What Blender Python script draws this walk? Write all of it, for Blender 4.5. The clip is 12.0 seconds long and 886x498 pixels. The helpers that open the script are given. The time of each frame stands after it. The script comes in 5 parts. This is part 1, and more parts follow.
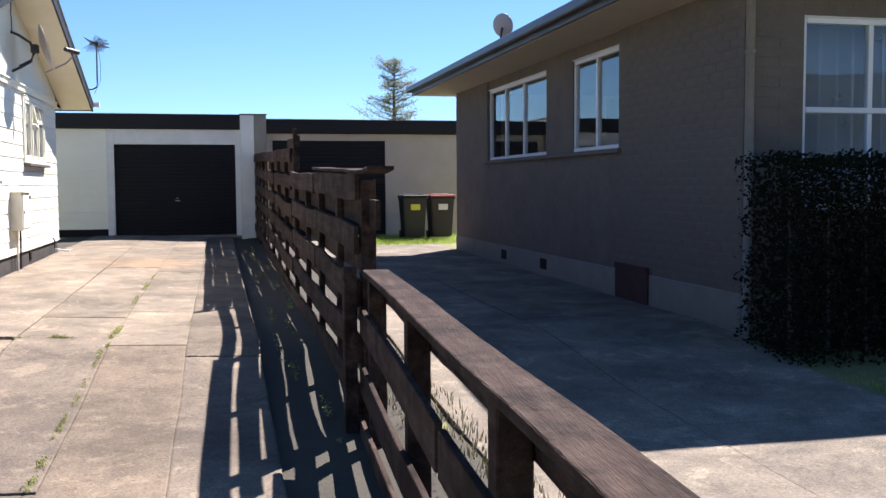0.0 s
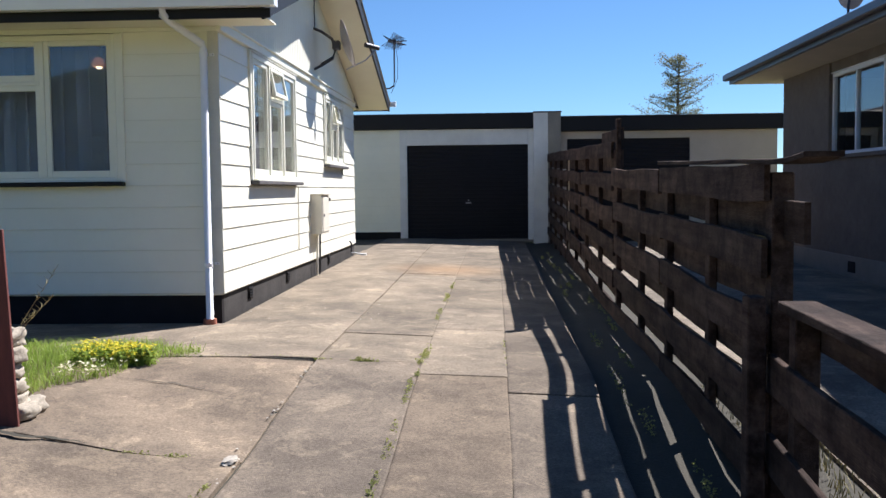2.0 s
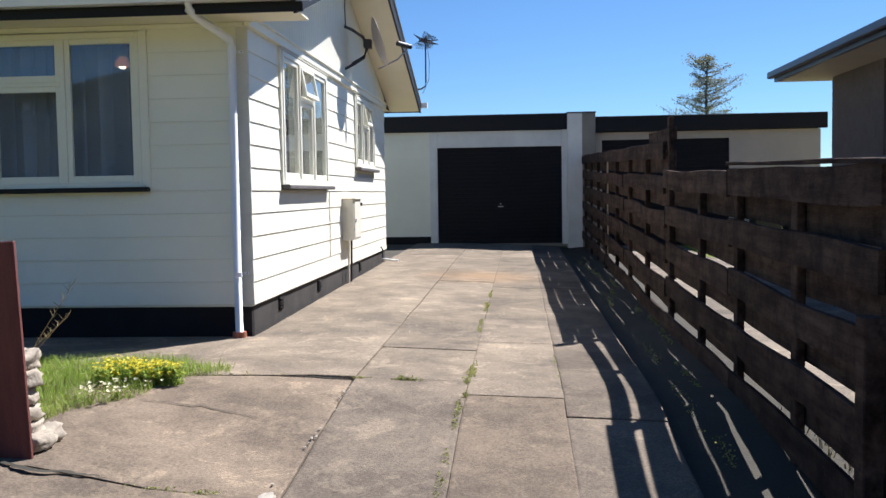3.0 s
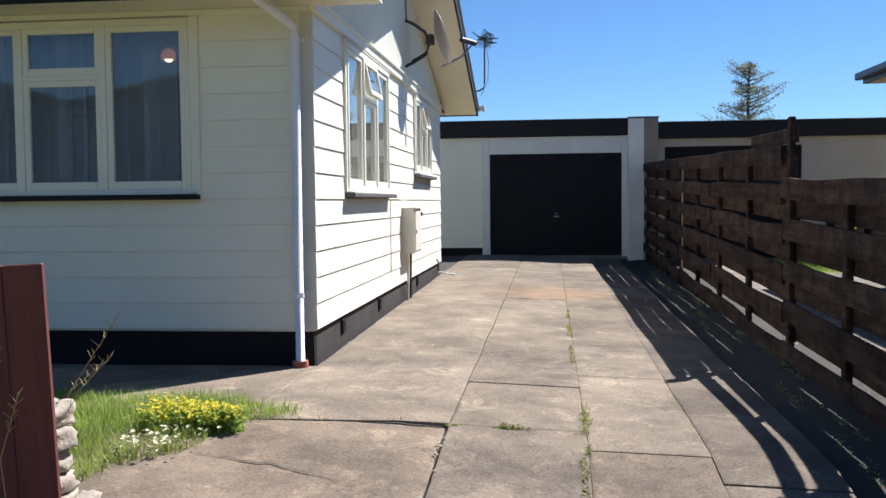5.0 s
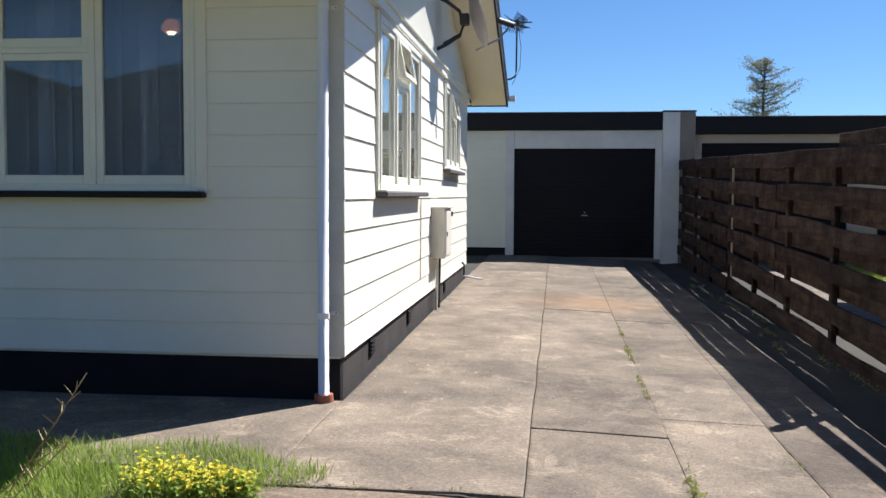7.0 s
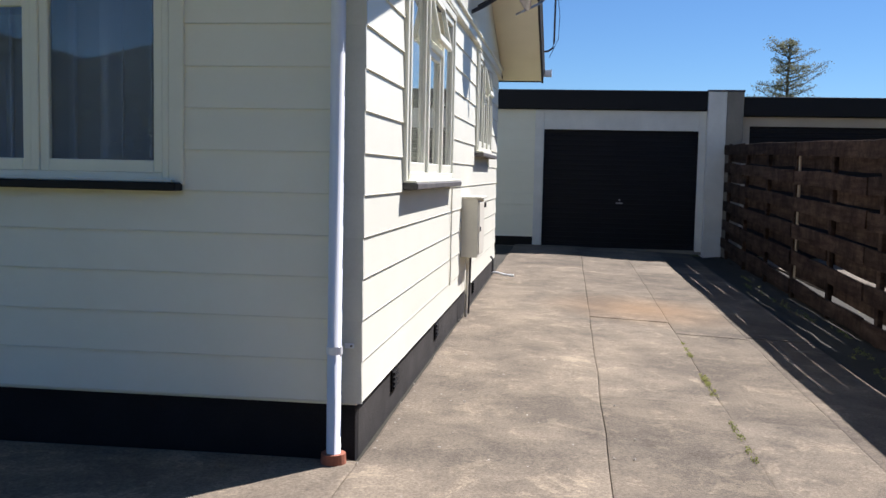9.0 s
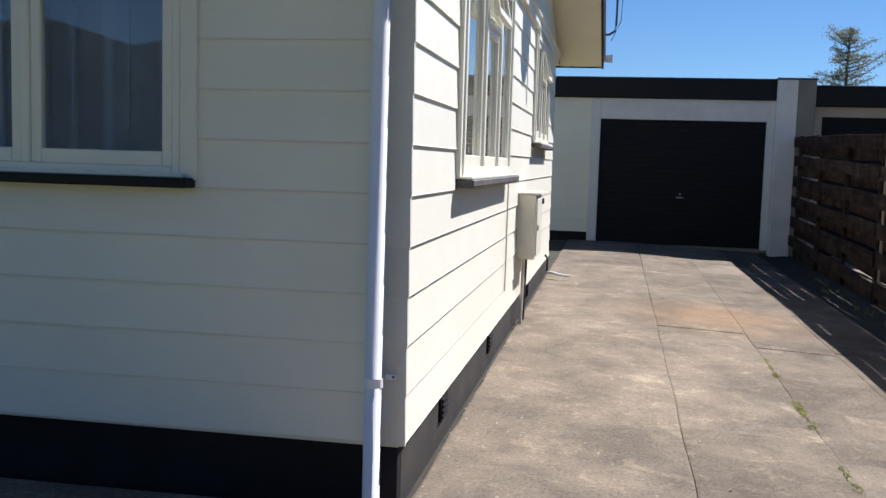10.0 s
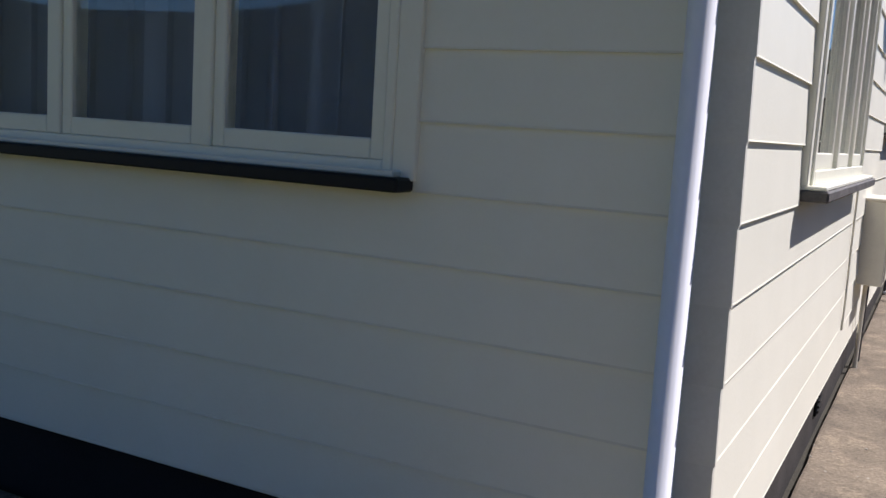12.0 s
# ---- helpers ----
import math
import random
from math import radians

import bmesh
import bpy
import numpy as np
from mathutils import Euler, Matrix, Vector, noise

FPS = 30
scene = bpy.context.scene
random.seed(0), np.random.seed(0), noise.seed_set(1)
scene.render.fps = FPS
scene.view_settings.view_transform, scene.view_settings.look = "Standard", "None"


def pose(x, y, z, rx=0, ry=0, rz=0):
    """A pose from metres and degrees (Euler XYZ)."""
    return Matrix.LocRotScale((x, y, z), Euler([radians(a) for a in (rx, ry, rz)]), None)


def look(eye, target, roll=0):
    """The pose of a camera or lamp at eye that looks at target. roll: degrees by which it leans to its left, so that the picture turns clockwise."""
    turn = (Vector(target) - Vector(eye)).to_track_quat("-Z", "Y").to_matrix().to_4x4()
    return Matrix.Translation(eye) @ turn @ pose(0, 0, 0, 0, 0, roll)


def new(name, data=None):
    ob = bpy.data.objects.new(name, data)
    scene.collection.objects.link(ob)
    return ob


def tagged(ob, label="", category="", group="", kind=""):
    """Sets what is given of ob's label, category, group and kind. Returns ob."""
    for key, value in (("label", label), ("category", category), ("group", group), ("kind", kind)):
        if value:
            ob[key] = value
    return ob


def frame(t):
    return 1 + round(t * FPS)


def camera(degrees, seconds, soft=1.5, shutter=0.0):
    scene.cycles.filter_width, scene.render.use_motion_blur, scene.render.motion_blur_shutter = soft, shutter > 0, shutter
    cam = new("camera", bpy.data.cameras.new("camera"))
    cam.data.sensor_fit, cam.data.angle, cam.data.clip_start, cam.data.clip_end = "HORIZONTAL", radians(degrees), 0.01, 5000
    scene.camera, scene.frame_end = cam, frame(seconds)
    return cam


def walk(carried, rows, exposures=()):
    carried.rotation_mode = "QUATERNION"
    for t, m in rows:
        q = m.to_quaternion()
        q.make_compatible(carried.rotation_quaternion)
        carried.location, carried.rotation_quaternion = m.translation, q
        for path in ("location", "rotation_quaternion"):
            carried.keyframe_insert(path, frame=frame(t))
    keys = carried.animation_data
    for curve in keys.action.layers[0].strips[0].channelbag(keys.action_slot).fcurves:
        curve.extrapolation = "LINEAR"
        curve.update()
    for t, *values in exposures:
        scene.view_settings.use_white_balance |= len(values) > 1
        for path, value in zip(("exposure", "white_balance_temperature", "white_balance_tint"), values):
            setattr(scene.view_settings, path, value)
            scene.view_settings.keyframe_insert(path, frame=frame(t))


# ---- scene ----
cam = camera(50.0, 12.0)
# path
PATH = [
    (0, (2.758, -9.84, 1.188), (3.214, -7.898, 1.054), -0.35),
    (0.5, (2.698, -9.294, 1.163), (2.848, -7.304, 1.029), -0.6),
    (1, (2.568, -8.828, 1.155), (2.541, -6.832, 1.023), -0.6),
    (1.5, (2.492, -8.55, 1.16), (2.404, -6.556, 1.032), -0.6),
    (2, (2.405, -8.277, 1.166), (2.295, -6.284, 1.042), -0.6),
    (2.5, (2.324, -7.996, 1.169), (2.186, -6.004, 1.048), -0.8),
    (3, (2.221, -7.769, 1.177), (2.06, -5.779, 1.06), -0.9),
    (5, (1.697, -6.765, 1.193), (1.472, -4.78, 1.094), -0.6),
    (5.5, (1.575, -6.528, 1.2), (1.335, -4.545, 1.105), -0.4),
    (6, (1.474, -6.289, 1.223), (1.218, -4.308, 1.13), -0.1),
    (6.5, (1.374, -5.964, 1.24), (1.129, -3.982, 1.138), 0.0),
    (8.5, (0.983, -4.612, 1.318), (0.756, -2.63, 1.172), 1.0),
    (9, (0.919, -4.237, 1.337), (0.661, -2.26, 1.178), 1.2),
    (9.5, (0.833, -3.859, 1.358), (0.537, -1.888, 1.185), 1.6),
    (10, (0.753, -3.491, 1.363), (0.402, -1.531, 1.179), 1.7),
    (10.5, (0.684, -3.155, 1.366), (0.26, -1.21, 1.171), 1.8),
    (11, (0.6, -2.818, 1.364), (0.094, -0.894, 1.158), 2.1),
    (11.5, (0.52, -2.496, 1.394), (-0.136, -0.62, 1.165), 2.8),
    (12, (0.406, -2.24, 1.415), (-0.51, -0.48, 1.157), 3.5),
]
EXPOSURES = [(t, stops, kelvin, tint) for t, stops, kelvin, tint in ((0.0, 1.62, 6350, 20), (0.6, 1.25, 6200, 16), (1.5, 1.13, 6120, 16), (5.0, 1.08, 6080, 16), (6.5, 1.03, 6080, 16), (9.0, 0.86, 6080, 17), (10.5, 0.73, 6050, 17), (11.2, 0.50, 6100, 18), (12.0, 0.50, 6150, 20))]
walk(cam, [(t, look(eye, target, roll)) for t, eye, target, roll in PATH], EXPOSURES)
# ---- world and sun ----
TO_SUN = Vector((1.10, 1.25, 1.88)).normalized()
world = bpy.data.worlds.new("world")
scene.world = world
world.use_nodes = True
wn = world.node_tree
sky = wn.nodes.new("ShaderNodeTexSky")
sky.sky_type, sky.sun_disc = 'NISHITA', False
sky.sun_elevation, sky.sun_rotation = math.asin(TO_SUN.z), math.atan2(TO_SUN.x, TO_SUN.y)
sky.ozone_density, sky.dust_density, sky.air_density, sky.altitude = 6.0, 0.0, 1.0, 900
deep = wn.nodes.new("ShaderNodeMix")
deep.data_type, deep.blend_type = 'RGBA', 'MULTIPLY'
deep.inputs["Factor"].default_value, deep.inputs["B"].default_value = 1.0, (0.80, 1.0, 1.10, 1)
wn.links.new(sky.outputs[0], deep.inputs["A"])
wn.links.new(deep.outputs["Result"], wn.nodes["Background"].inputs[0])
wn.nodes["Background"].inputs[1].default_value = 0.05
sun = new("sun", bpy.data.lights.new("sun", 'SUN'))
sun.data.energy, sun.data.angle, sun.data.color = 4.9, radians(0.53), (1.0, 0.96, 0.90)
sun.matrix_world = look(TO_SUN * 40, (0, 0, 0))


# ---- materials ----
def material(name, col, rough=0.6, vary=0.12, scale=3.0, fine=60.0, bump=0.1, metal=0.0, second=None, stretch=(1, 1, 1), spec=0.5, piece=0.0):
    """A painted or raw surface with wide stains, fine grain and relief."""
    m = bpy.data.materials.new(name)
    m.use_nodes = True
    nt = m.node_tree
    b = nt.nodes["Principled BSDF"]
    tc = nt.nodes.new("ShaderNodeTexCoord")
    mp = nt.nodes.new("ShaderNodeMapping")
    mp.inputs["Scale"].default_value = stretch
    nt.links.new(tc.outputs["Object"], mp.inputs[0])
    wide, grain = nt.nodes.new("ShaderNodeTexNoise"), nt.nodes.new("ShaderNodeTexNoise")
    wide.inputs["Scale"].default_value, wide.inputs["Detail"].default_value, wide.inputs["Roughness"].default_value = scale, 6, 0.65
    grain.inputs["Scale"].default_value, grain.inputs["Detail"].default_value = fine, 3
    for n in (wide, grain):
        nt.links.new(mp.outputs[0], n.inputs["Vector"])
    ramp = nt.nodes.new("ShaderNodeValToRGB")
    ramp.color_ramp.elements[0].position, ramp.color_ramp.elements[1].position = 0.3, 0.7
    dark = second or tuple(c * (1 - 2 * vary) for c in col)
    ramp.color_ramp.elements[0].color, ramp.color_ramp.elements[1].color = (*dark, 1), (*col, 1)
    nt.links.new(wide.outputs["Fac"], ramp.inputs[0])
    mix = nt.nodes.new("ShaderNodeMix")
    mix.data_type, mix.blend_type = 'RGBA', 'OVERLAY'
    mix.inputs["Factor"].default_value = min(1.0, vary * 1.6)
    nt.links.new(ramp.outputs[0], mix.inputs["A"])
    nt.links.new(grain.outputs["Fac"], mix.inputs["B"])
    out = mix.outputs["Result"]
    if piece:
        info = nt.nodes.new("ShaderNodeObjectInfo")
        hsv = nt.nodes.new("ShaderNodeHueSaturation")
        mr = nt.nodes.new("ShaderNodeMapRange")
        mr.inputs["To Min"].default_value, mr.inputs["To Max"].default_value = 1 - piece, 1 + piece
        nt.links.new(info.outputs["Random"], mr.inputs["Value"])
        nt.links.new(mr.outputs[0], hsv.inputs["Value"])
        nt.links.new(out, hsv.inputs["Color"])
        out = hsv.outputs[0]
    nt.links.new(out, b.inputs["Base Color"])
    b.inputs["Roughness"].default_value, b.inputs["Metallic"].default_value = rough, metal
    b.inputs["Specular IOR Level"].default_value = spec
    if bump:
        bp = nt.nodes.new("ShaderNodeBump")
        bp.inputs["Strength"].default_value, bp.inputs["Distance"].default_value = bump, 0.01
        nt.links.new(grain.outputs["Fac"], bp.inputs["Height"])
        nt.links.new(bp.outputs[0], b.inputs["Normal"])
    return m


def concrete_material(name, pale, dark, rust=None):
    """Old concrete: broad stains, ragged pale scuffs, dark specks, fine grit and, on one, a rust stain."""
    m = material(name, pale, 0.92, 0.16, 0.35, 210.0, 0.5, second=dark, piece=0.13, spec=0.18)
    nt = m.node_tree
    b = nt.nodes["Principled BSDF"]
    src = b.inputs["Base Color"].links[0].from_socket
    tc = nt.nodes.new("ShaderNodeTexCoord")

    def spread(scale, detail, rough, low, high, dim, lit, source, warp=0.0):
        """Multiplies the colour by a ramp over a noise."""
        n = nt.nodes.new("ShaderNodeTexNoise")
        n.inputs["Scale"].default_value, n.inputs["Detail"].default_value, n.inputs["Roughness"].default_value = scale, detail, rough
        n.inputs["Distortion"].default_value = warp
        nt.links.new(tc.outputs["Object"], n.inputs["Vector"])
        r = nt.nodes.new("ShaderNodeValToRGB")
        r.color_ramp.elements[0].position, r.color_ramp.elements[1].position = low, high
        r.color_ramp.elements[0].color, r.color_ramp.elements[1].color = (*dim, 1), (*lit, 1)
        nt.links.new(n.outputs["Fac"], r.inputs[0])
        mul = nt.nodes.new("ShaderNodeMix")
        mul.data_type, mul.blend_type = 'RGBA', 'MULTIPLY'
        mul.inputs["Factor"].default_value = 1.0
        nt.links.new(source, mul.inputs["A"])
        nt.links.new(r.outputs[0], mul.inputs["B"])
        return mul.outputs["Result"], n
    out, spots = spread(1.3, 15, 0.74, 0.40, 0.60, (0.68, 0.68, 0.69), (1.17, 1.16, 1.14), src, 0.3)
    out, _ = spread(3.1, 12, 0.80, 0.54, 0.59, (0.98, 0.98, 0.98), (1.36, 1.35, 1.30), out, 0.6)
    out, _ = spread(9.0, 8, 0.75, 0.32, 0.40, (0.70, 0.69, 0.68), (1.0, 1.0, 1.0), out)
    out, _ = spread(65.0, 4, 0.7, 0.36, 0.64, (0.74, 0.74, 0.74), (1.22, 1.22, 1.21), out)
    if rust:
        d = nt.nodes.new("ShaderNodeVectorMath")
        d.operation = 'DISTANCE'
        d.inputs[1].default_value = rust
        nt.links.new(tc.outputs["Object"], d.inputs[0])
        mr = nt.nodes.new("ShaderNodeMapRange")
        mr.inputs["From Min"].default_value, mr.inputs["From Max"].default_value = 1.1, 0.1
        nt.links.new(d.outputs["Value"], mr.inputs["Value"])
        times = nt.nodes.new("ShaderNodeMath")
        times.operation = 'MULTIPLY'
        nt.links.new(mr.outputs[0], times.inputs[0])
        nt.links.new(spots.outputs["Fac"], times.inputs[1])
        mx = nt.nodes.new("ShaderNodeMix")
        mx.data_type = 'RGBA'
        mx.inputs["B"].default_value = (0.33, 0.20, 0.10, 1)
        nt.links.new(times.outputs[0], mx.inputs["Factor"])
        nt.links.new(out, mx.inputs["A"])
        out = mx.outputs["Result"]
    nt.links.new(out, b.inputs["Base Color"])
    return m


def weathered_wood(name, grey, brown):
    """Old stained timber: silvered patches, dark knots, long grain and lichen specks."""
    m = material(name, grey, 0.9, 0.3, 2.2, 30, 0.6, stretch=(7, 0.6, 7), piece=0.22, second=brown, spec=0.12)
    nt = m.node_tree
    b = nt.nodes["Principled BSDF"]
    src = b.inputs["Base Color"].links[0].from_socket
    tc = nt.nodes.new("ShaderNodeTexCoord")
    for scale, detail, low, high, dim, lit in ((4.0, 8, 0.38, 0.58, 0.45, 1.15), (14.0, 6, 0.30, 0.45, 0.5, 1.0), (26.0, 8, 0.62, 0.72, 1.0, 1.7)):
        n, r, mul = nt.nodes.new("ShaderNodeTexNoise"), nt.nodes.new("ShaderNodeMapRange"), nt.nodes.new("ShaderNodeVectorMath")
        n.inputs["Scale"].default_value, n.inputs["Detail"].default_value, n.inputs["Roughness"].default_value = scale, detail, 0.7
        r.inputs["From Min"].default_value, r.inputs["From Max"].default_value = low, high
        r.inputs["To Min"].default_value, r.inputs["To Max"].default_value = dim, lit
        mul.operation = 'SCALE'
        nt.links.new(tc.outputs["Object"], n.inputs["Vector"])
        nt.links.new(n.outputs["Fac"], r.inputs["Value"])
        nt.links.new(src, mul.inputs[0])
        nt.links.new(r.outputs[0], mul.inputs["Scale"])
        src = mul.outputs[0]
    nt.links.new(src, b.inputs["Base Color"])
    return m


def glow_through(m, share):
    """Lets part of the light through thin leaves."""
    nt = m.node_tree
    b = nt.nodes["Principled BSDF"]
    tr, mx = nt.nodes.new("ShaderNodeBsdfTranslucent"), nt.nodes.new("ShaderNodeMixShader")
    nt.links.new(b.inputs["Base Color"].links[0].from_socket, tr.inputs[0])
    mx.inputs[0].default_value = share
    nt.links.new(b.outputs[0], mx.inputs[1])
    nt.links.new(tr.outputs[0], mx.inputs[2])
    nt.links.new(mx.outputs[0], nt.nodes["Material Output"].inputs[0])


def glass_material(name):
    m = bpy.data.materials.new(name)
    m.use_nodes = True
    b = m.node_tree.nodes["Principled BSDF"]
    b.inputs["Base Color"].default_value = (0.9, 0.95, 0.95, 1)
    b.inputs["Transmission Weight"].default_value, b.inputs["Roughness"].default_value, b.inputs["IOR"].default_value = 1.0, 0.01, 1.5
    return m


def sheer_material(name):
    m = material(name, (0.74, 0.73, 0.78), 0.9, 0.1, 2, 200, 0.1)
    m.node_tree.nodes["Principled BSDF"].inputs["Alpha"].default_value = 0.34
    return m


def lamp_material(name, col, power):
    m = bpy.data.materials.new(name)
    m.use_nodes = True
    b = m.node_tree.nodes["Principled BSDF"]
    b.inputs["Base Color"].default_value = (*col, 1)
    b.inputs["Emission Color"].default_value, b.inputs["Emission Strength"].default_value = (*col, 1), power
    return m


M_BOARD = material("weatherboard_paint", (0.83, 0.815, 0.685), 0.45, 0.03, 1.6, 90, 0.06, piece=0.015, second=(0.77, 0.757, 0.63))
M_LAP = material("darker_board_edge", (0.80, 0.785, 0.65), 0.7, 0.08, 1.3, 50, 0.2, second=(0.64, 0.625, 0.50))
M_TRIM = material("trim_paint", (0.80, 0.79, 0.66), 0.4, 0.03, 3, 70, 0.05)
M_SOAKER = material("soaker_paint", (0.66, 0.65, 0.56), 0.5, 0.05, 5, 80, 0.08, piece=0.04)
M_CREAM = material("soffit_paint", (0.78, 0.74, 0.58), 0.6, 0.04, 2, 60, 0.05)
# Base paint in two tones: lighter for the sunlit side, blacker for shaded front.
M_BASE_SUN = material("sunlit_base_paint", (0.066, 0.061, 0.056), 0.9, 0.2, 3, 120, 0.3, spec=0.15)
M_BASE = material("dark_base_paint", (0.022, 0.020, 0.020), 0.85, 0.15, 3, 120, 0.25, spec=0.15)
M_BLACK = material("black_trim_paint", (0.011, 0.011, 0.012), 0.55, 0.1, 4, 90, 0.08, spec=0.25)
M_SILL = material("worn_sill_paint", (0.12, 0.11, 0.10), 0.7, 0.3, 9, 60, 0.3, second=(0.04, 0.04, 0.04))
M_DOOR = material("roller_door_steel", (0.012, 0.012, 0.015), 0.6, 0.12, 2, 120, 0.04, spec=0.2)
M_GLASS = glass_material("window_glass")
M_SHEER = sheer_material("sheer_net")
M_ROOM = material("room_paint", (0.16, 0.15, 0.14), 0.9, 0.05)
M_PVC = material("white_pvc", (0.82, 0.83, 0.84), 0.3, 0.03, 6, 60, 0.02)
M_TERRA = material("terracotta", (0.38, 0.13, 0.07), 0.8, 0.15, 12, 100, 0.2)
M_IRON = material("corrugated_iron", (0.42, 0.41, 0.40), 0.5, 0.12, 3, 80, 0.1, metal=0.2)
M_CONC = concrete_material("driveway_concrete", (0.262, 0.214, 0.156), (0.165, 0.139, 0.107), (1.7, 5.4, 0.05))
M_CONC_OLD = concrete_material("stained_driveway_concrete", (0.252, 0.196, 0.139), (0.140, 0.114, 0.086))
# Grey wheel strip; its dark tone also deepens the shade beside the fence.
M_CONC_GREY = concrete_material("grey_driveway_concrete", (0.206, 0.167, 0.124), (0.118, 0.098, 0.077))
M_CONC2 = concrete_material("neighbour_concrete", (0.24, 0.203, 0.155), (0.135, 0.118, 0.094))
M_WOOD = weathered_wood("weathered_dark_wood", (0.088, 0.060, 0.046), (0.026, 0.0145, 0.0105))
M_RED = material("red_brown_stain", (0.155, 0.040, 0.028), 0.75, 0.2, 4, 60, 0.3, stretch=(6, 6, 0.7), piece=0.1)
M_HATCH = material("dark_red_hatch_paint", (0.06, 0.022, 0.018), 0.85, 0.2, 4, 60, 0.2)
M_GAP_LIGHT = material("gap_light_tone", (0.50, 0.42, 0.32), 0.8, 0.15, 5, 60, 0.2)
M_BRICK = material("painted_brick", (0.165, 0.137, 0.112), 0.9, 0.14, 3, 70, 0.35, piece=0.025)
M_MORTAR = material("painted_mortar", (0.163, 0.135, 0.11), 0.95, 0.1, 6, 90, 0.4)
M_PLASTER = material("grey_plaster", (0.25, 0.232, 0.20), 0.9, 0.12, 2.5, 80, 0.25)
M_WHITEPL = material("white_plaster", (0.76, 0.76, 0.72), 0.8, 0.08, 2.5, 80, 0.2)
M_BEIGE = material("beige_wall_paint", (0.46, 0.41, 0.34), 0.8, 0.06, 2, 80, 0.15)
M_ALU = material("white_window_frame", (0.78, 0.79, 0.80), 0.35, 0.02, 4, 60, 0.02)
M_TILE = material("dark_roof_tile", (0.055, 0.05, 0.055), 0.8, 0.15, 3, 60, 0.3)
M_GUTTER = material("grey_gutter", (0.06, 0.06, 0.075), 0.4, 0.08)
M_DISH = material("grey_dish", (0.40, 0.36, 0.35), 0.45, 0.06, 8, 80, 0.03)
M_STEEL = material("dark_steel", (0.06, 0.06, 0.065), 0.5, 0.1, 10, 80, 0.05, metal=0.5)
M_ALUM = material("aluminium", (0.35, 0.36, 0.38), 0.4, 0.05, 10, 80, 0.0, metal=0.8)
M_GRASS = material("grass_blades", (0.36, 0.46, 0.085), 0.8, 0.25, 2.0, 20, 0.0, second=(0.21, 0.31, 0.05))
glow_through(M_GRASS, 0.4)
M_WEED = material("joint_weeds", (0.36, 0.36, 0.12), 0.8, 0.3, 3, 20, 0.0, second=(0.20, 0.23, 0.07))
glow_through(M_WEED, 0.4)
M_DRYGRASS = material("dry_grass", (0.36, 0.31, 0.14), 0.8, 0.2, 2, 20, 0.0)
# Earth colour taken darker to deepen the shade along the fence.
M_SOIL = material("earth_and_turf", (0.052, 0.046, 0.030), 0.95, 0.3, 2.0, 60, 0.5, second=(0.030, 0.027, 0.018))
M_TURF = material("rough_turf", (0.20, 0.20, 0.075), 0.95, 0.3, 1.2, 60, 0.5, second=(0.12, 0.125, 0.045))
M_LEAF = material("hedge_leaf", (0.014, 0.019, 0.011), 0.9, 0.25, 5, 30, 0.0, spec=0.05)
M_TREE = material("pine_needles", (0.24, 0.25, 0.16), 0.8, 0.2, 2, 20, 0.0)
glow_through(M_TREE, 0.5)
M_BARK = material("bark", (0.15, 0.125, 0.10), 0.9, 0.25, 4, 40, 0.4)
M_YELLOW = material("yellow_petals", (0.80, 0.70, 0.06), 0.7, 0.08, 20, 60, 0.0)
glow_through(M_YELLOW, 0.3)
M_WHITEFL = material("white_petals", (0.72, 0.68, 0.46), 0.7, 0.05, 20, 60, 0.0)
M_ROCK = material("limestone", (0.40, 0.35, 0.27), 0.9, 0.2, 9, 60, 0.5, piece=0.12)
M_BINGREEN = material("dark_green_plastic", (0.010, 0.013, 0.011), 0.55, 0.08, 5, 90, 0.05)
M_BINBLACK = material("black_plastic", (0.009, 0.008, 0.009), 0.55, 0.08, 5, 90, 0.05)
M_BINRED = material("red_plastic", (0.32, 0.045, 0.025), 0.5, 0.08, 5, 90, 0.05)
M_STICKY = material("yellow_sticker", (0.62, 0.60, 0.05), 0.5, 0.03)
M_STICKW = material("white_sticker", (0.62, 0.62, 0.62), 0.5, 0.03)
M_METER = material("meter_box_paint", (0.76, 0.72, 0.60), 0.45, 0.06, 6, 70, 0.05)
M_LAMP = lamp_material("lamp_glow", (0.45, 0.17, 0.07), 0.25)
M_BULB = lamp_material("bulb_glow", (1.0, 0.72, 0.45), 1.6)
M_RUBBLE = material("broken_concrete", (0.42, 0.38, 0.31), 0.95, 0.15, 15, 80, 0.4)
M_HILL = material("far_trees", (0.035, 0.05, 0.03), 0.9, 0.3, 0.3, 4, 0.0)


# ---- building helpers ----
def part(name, bm, mat, parent=None, label="", smooth=False):
    """Links a bmesh as one mesh object under a thing or a part."""
    me = bpy.data.meshes.new(name)
    bm.to_mesh(me)
    bm.free()
    me.materials.append(mat)
    if smooth:
        for p in me.polygons:
            p.use_smooth = True
    ob = new(name, me)
    if parent:
        ob.parent = parent
        ob.matrix_parent_inverse = parent.matrix_basis.inverted()
    if label:
        ob["label"] = label
    return ob


def thing(name, label, category, at=(0, 0, 0), group="", kind=""):
    ob = new(name)
    ob.location = at
    ob.empty_display_size = 0.1
    return tagged(ob, label, category, group, kind)


def raw(verts, faces):
    bm = bmesh.new()
    vs = [bm.verts.new(v) for v in verts]
    for f in faces:
        bm.faces.new([vs[i] for i in f])
    return bm


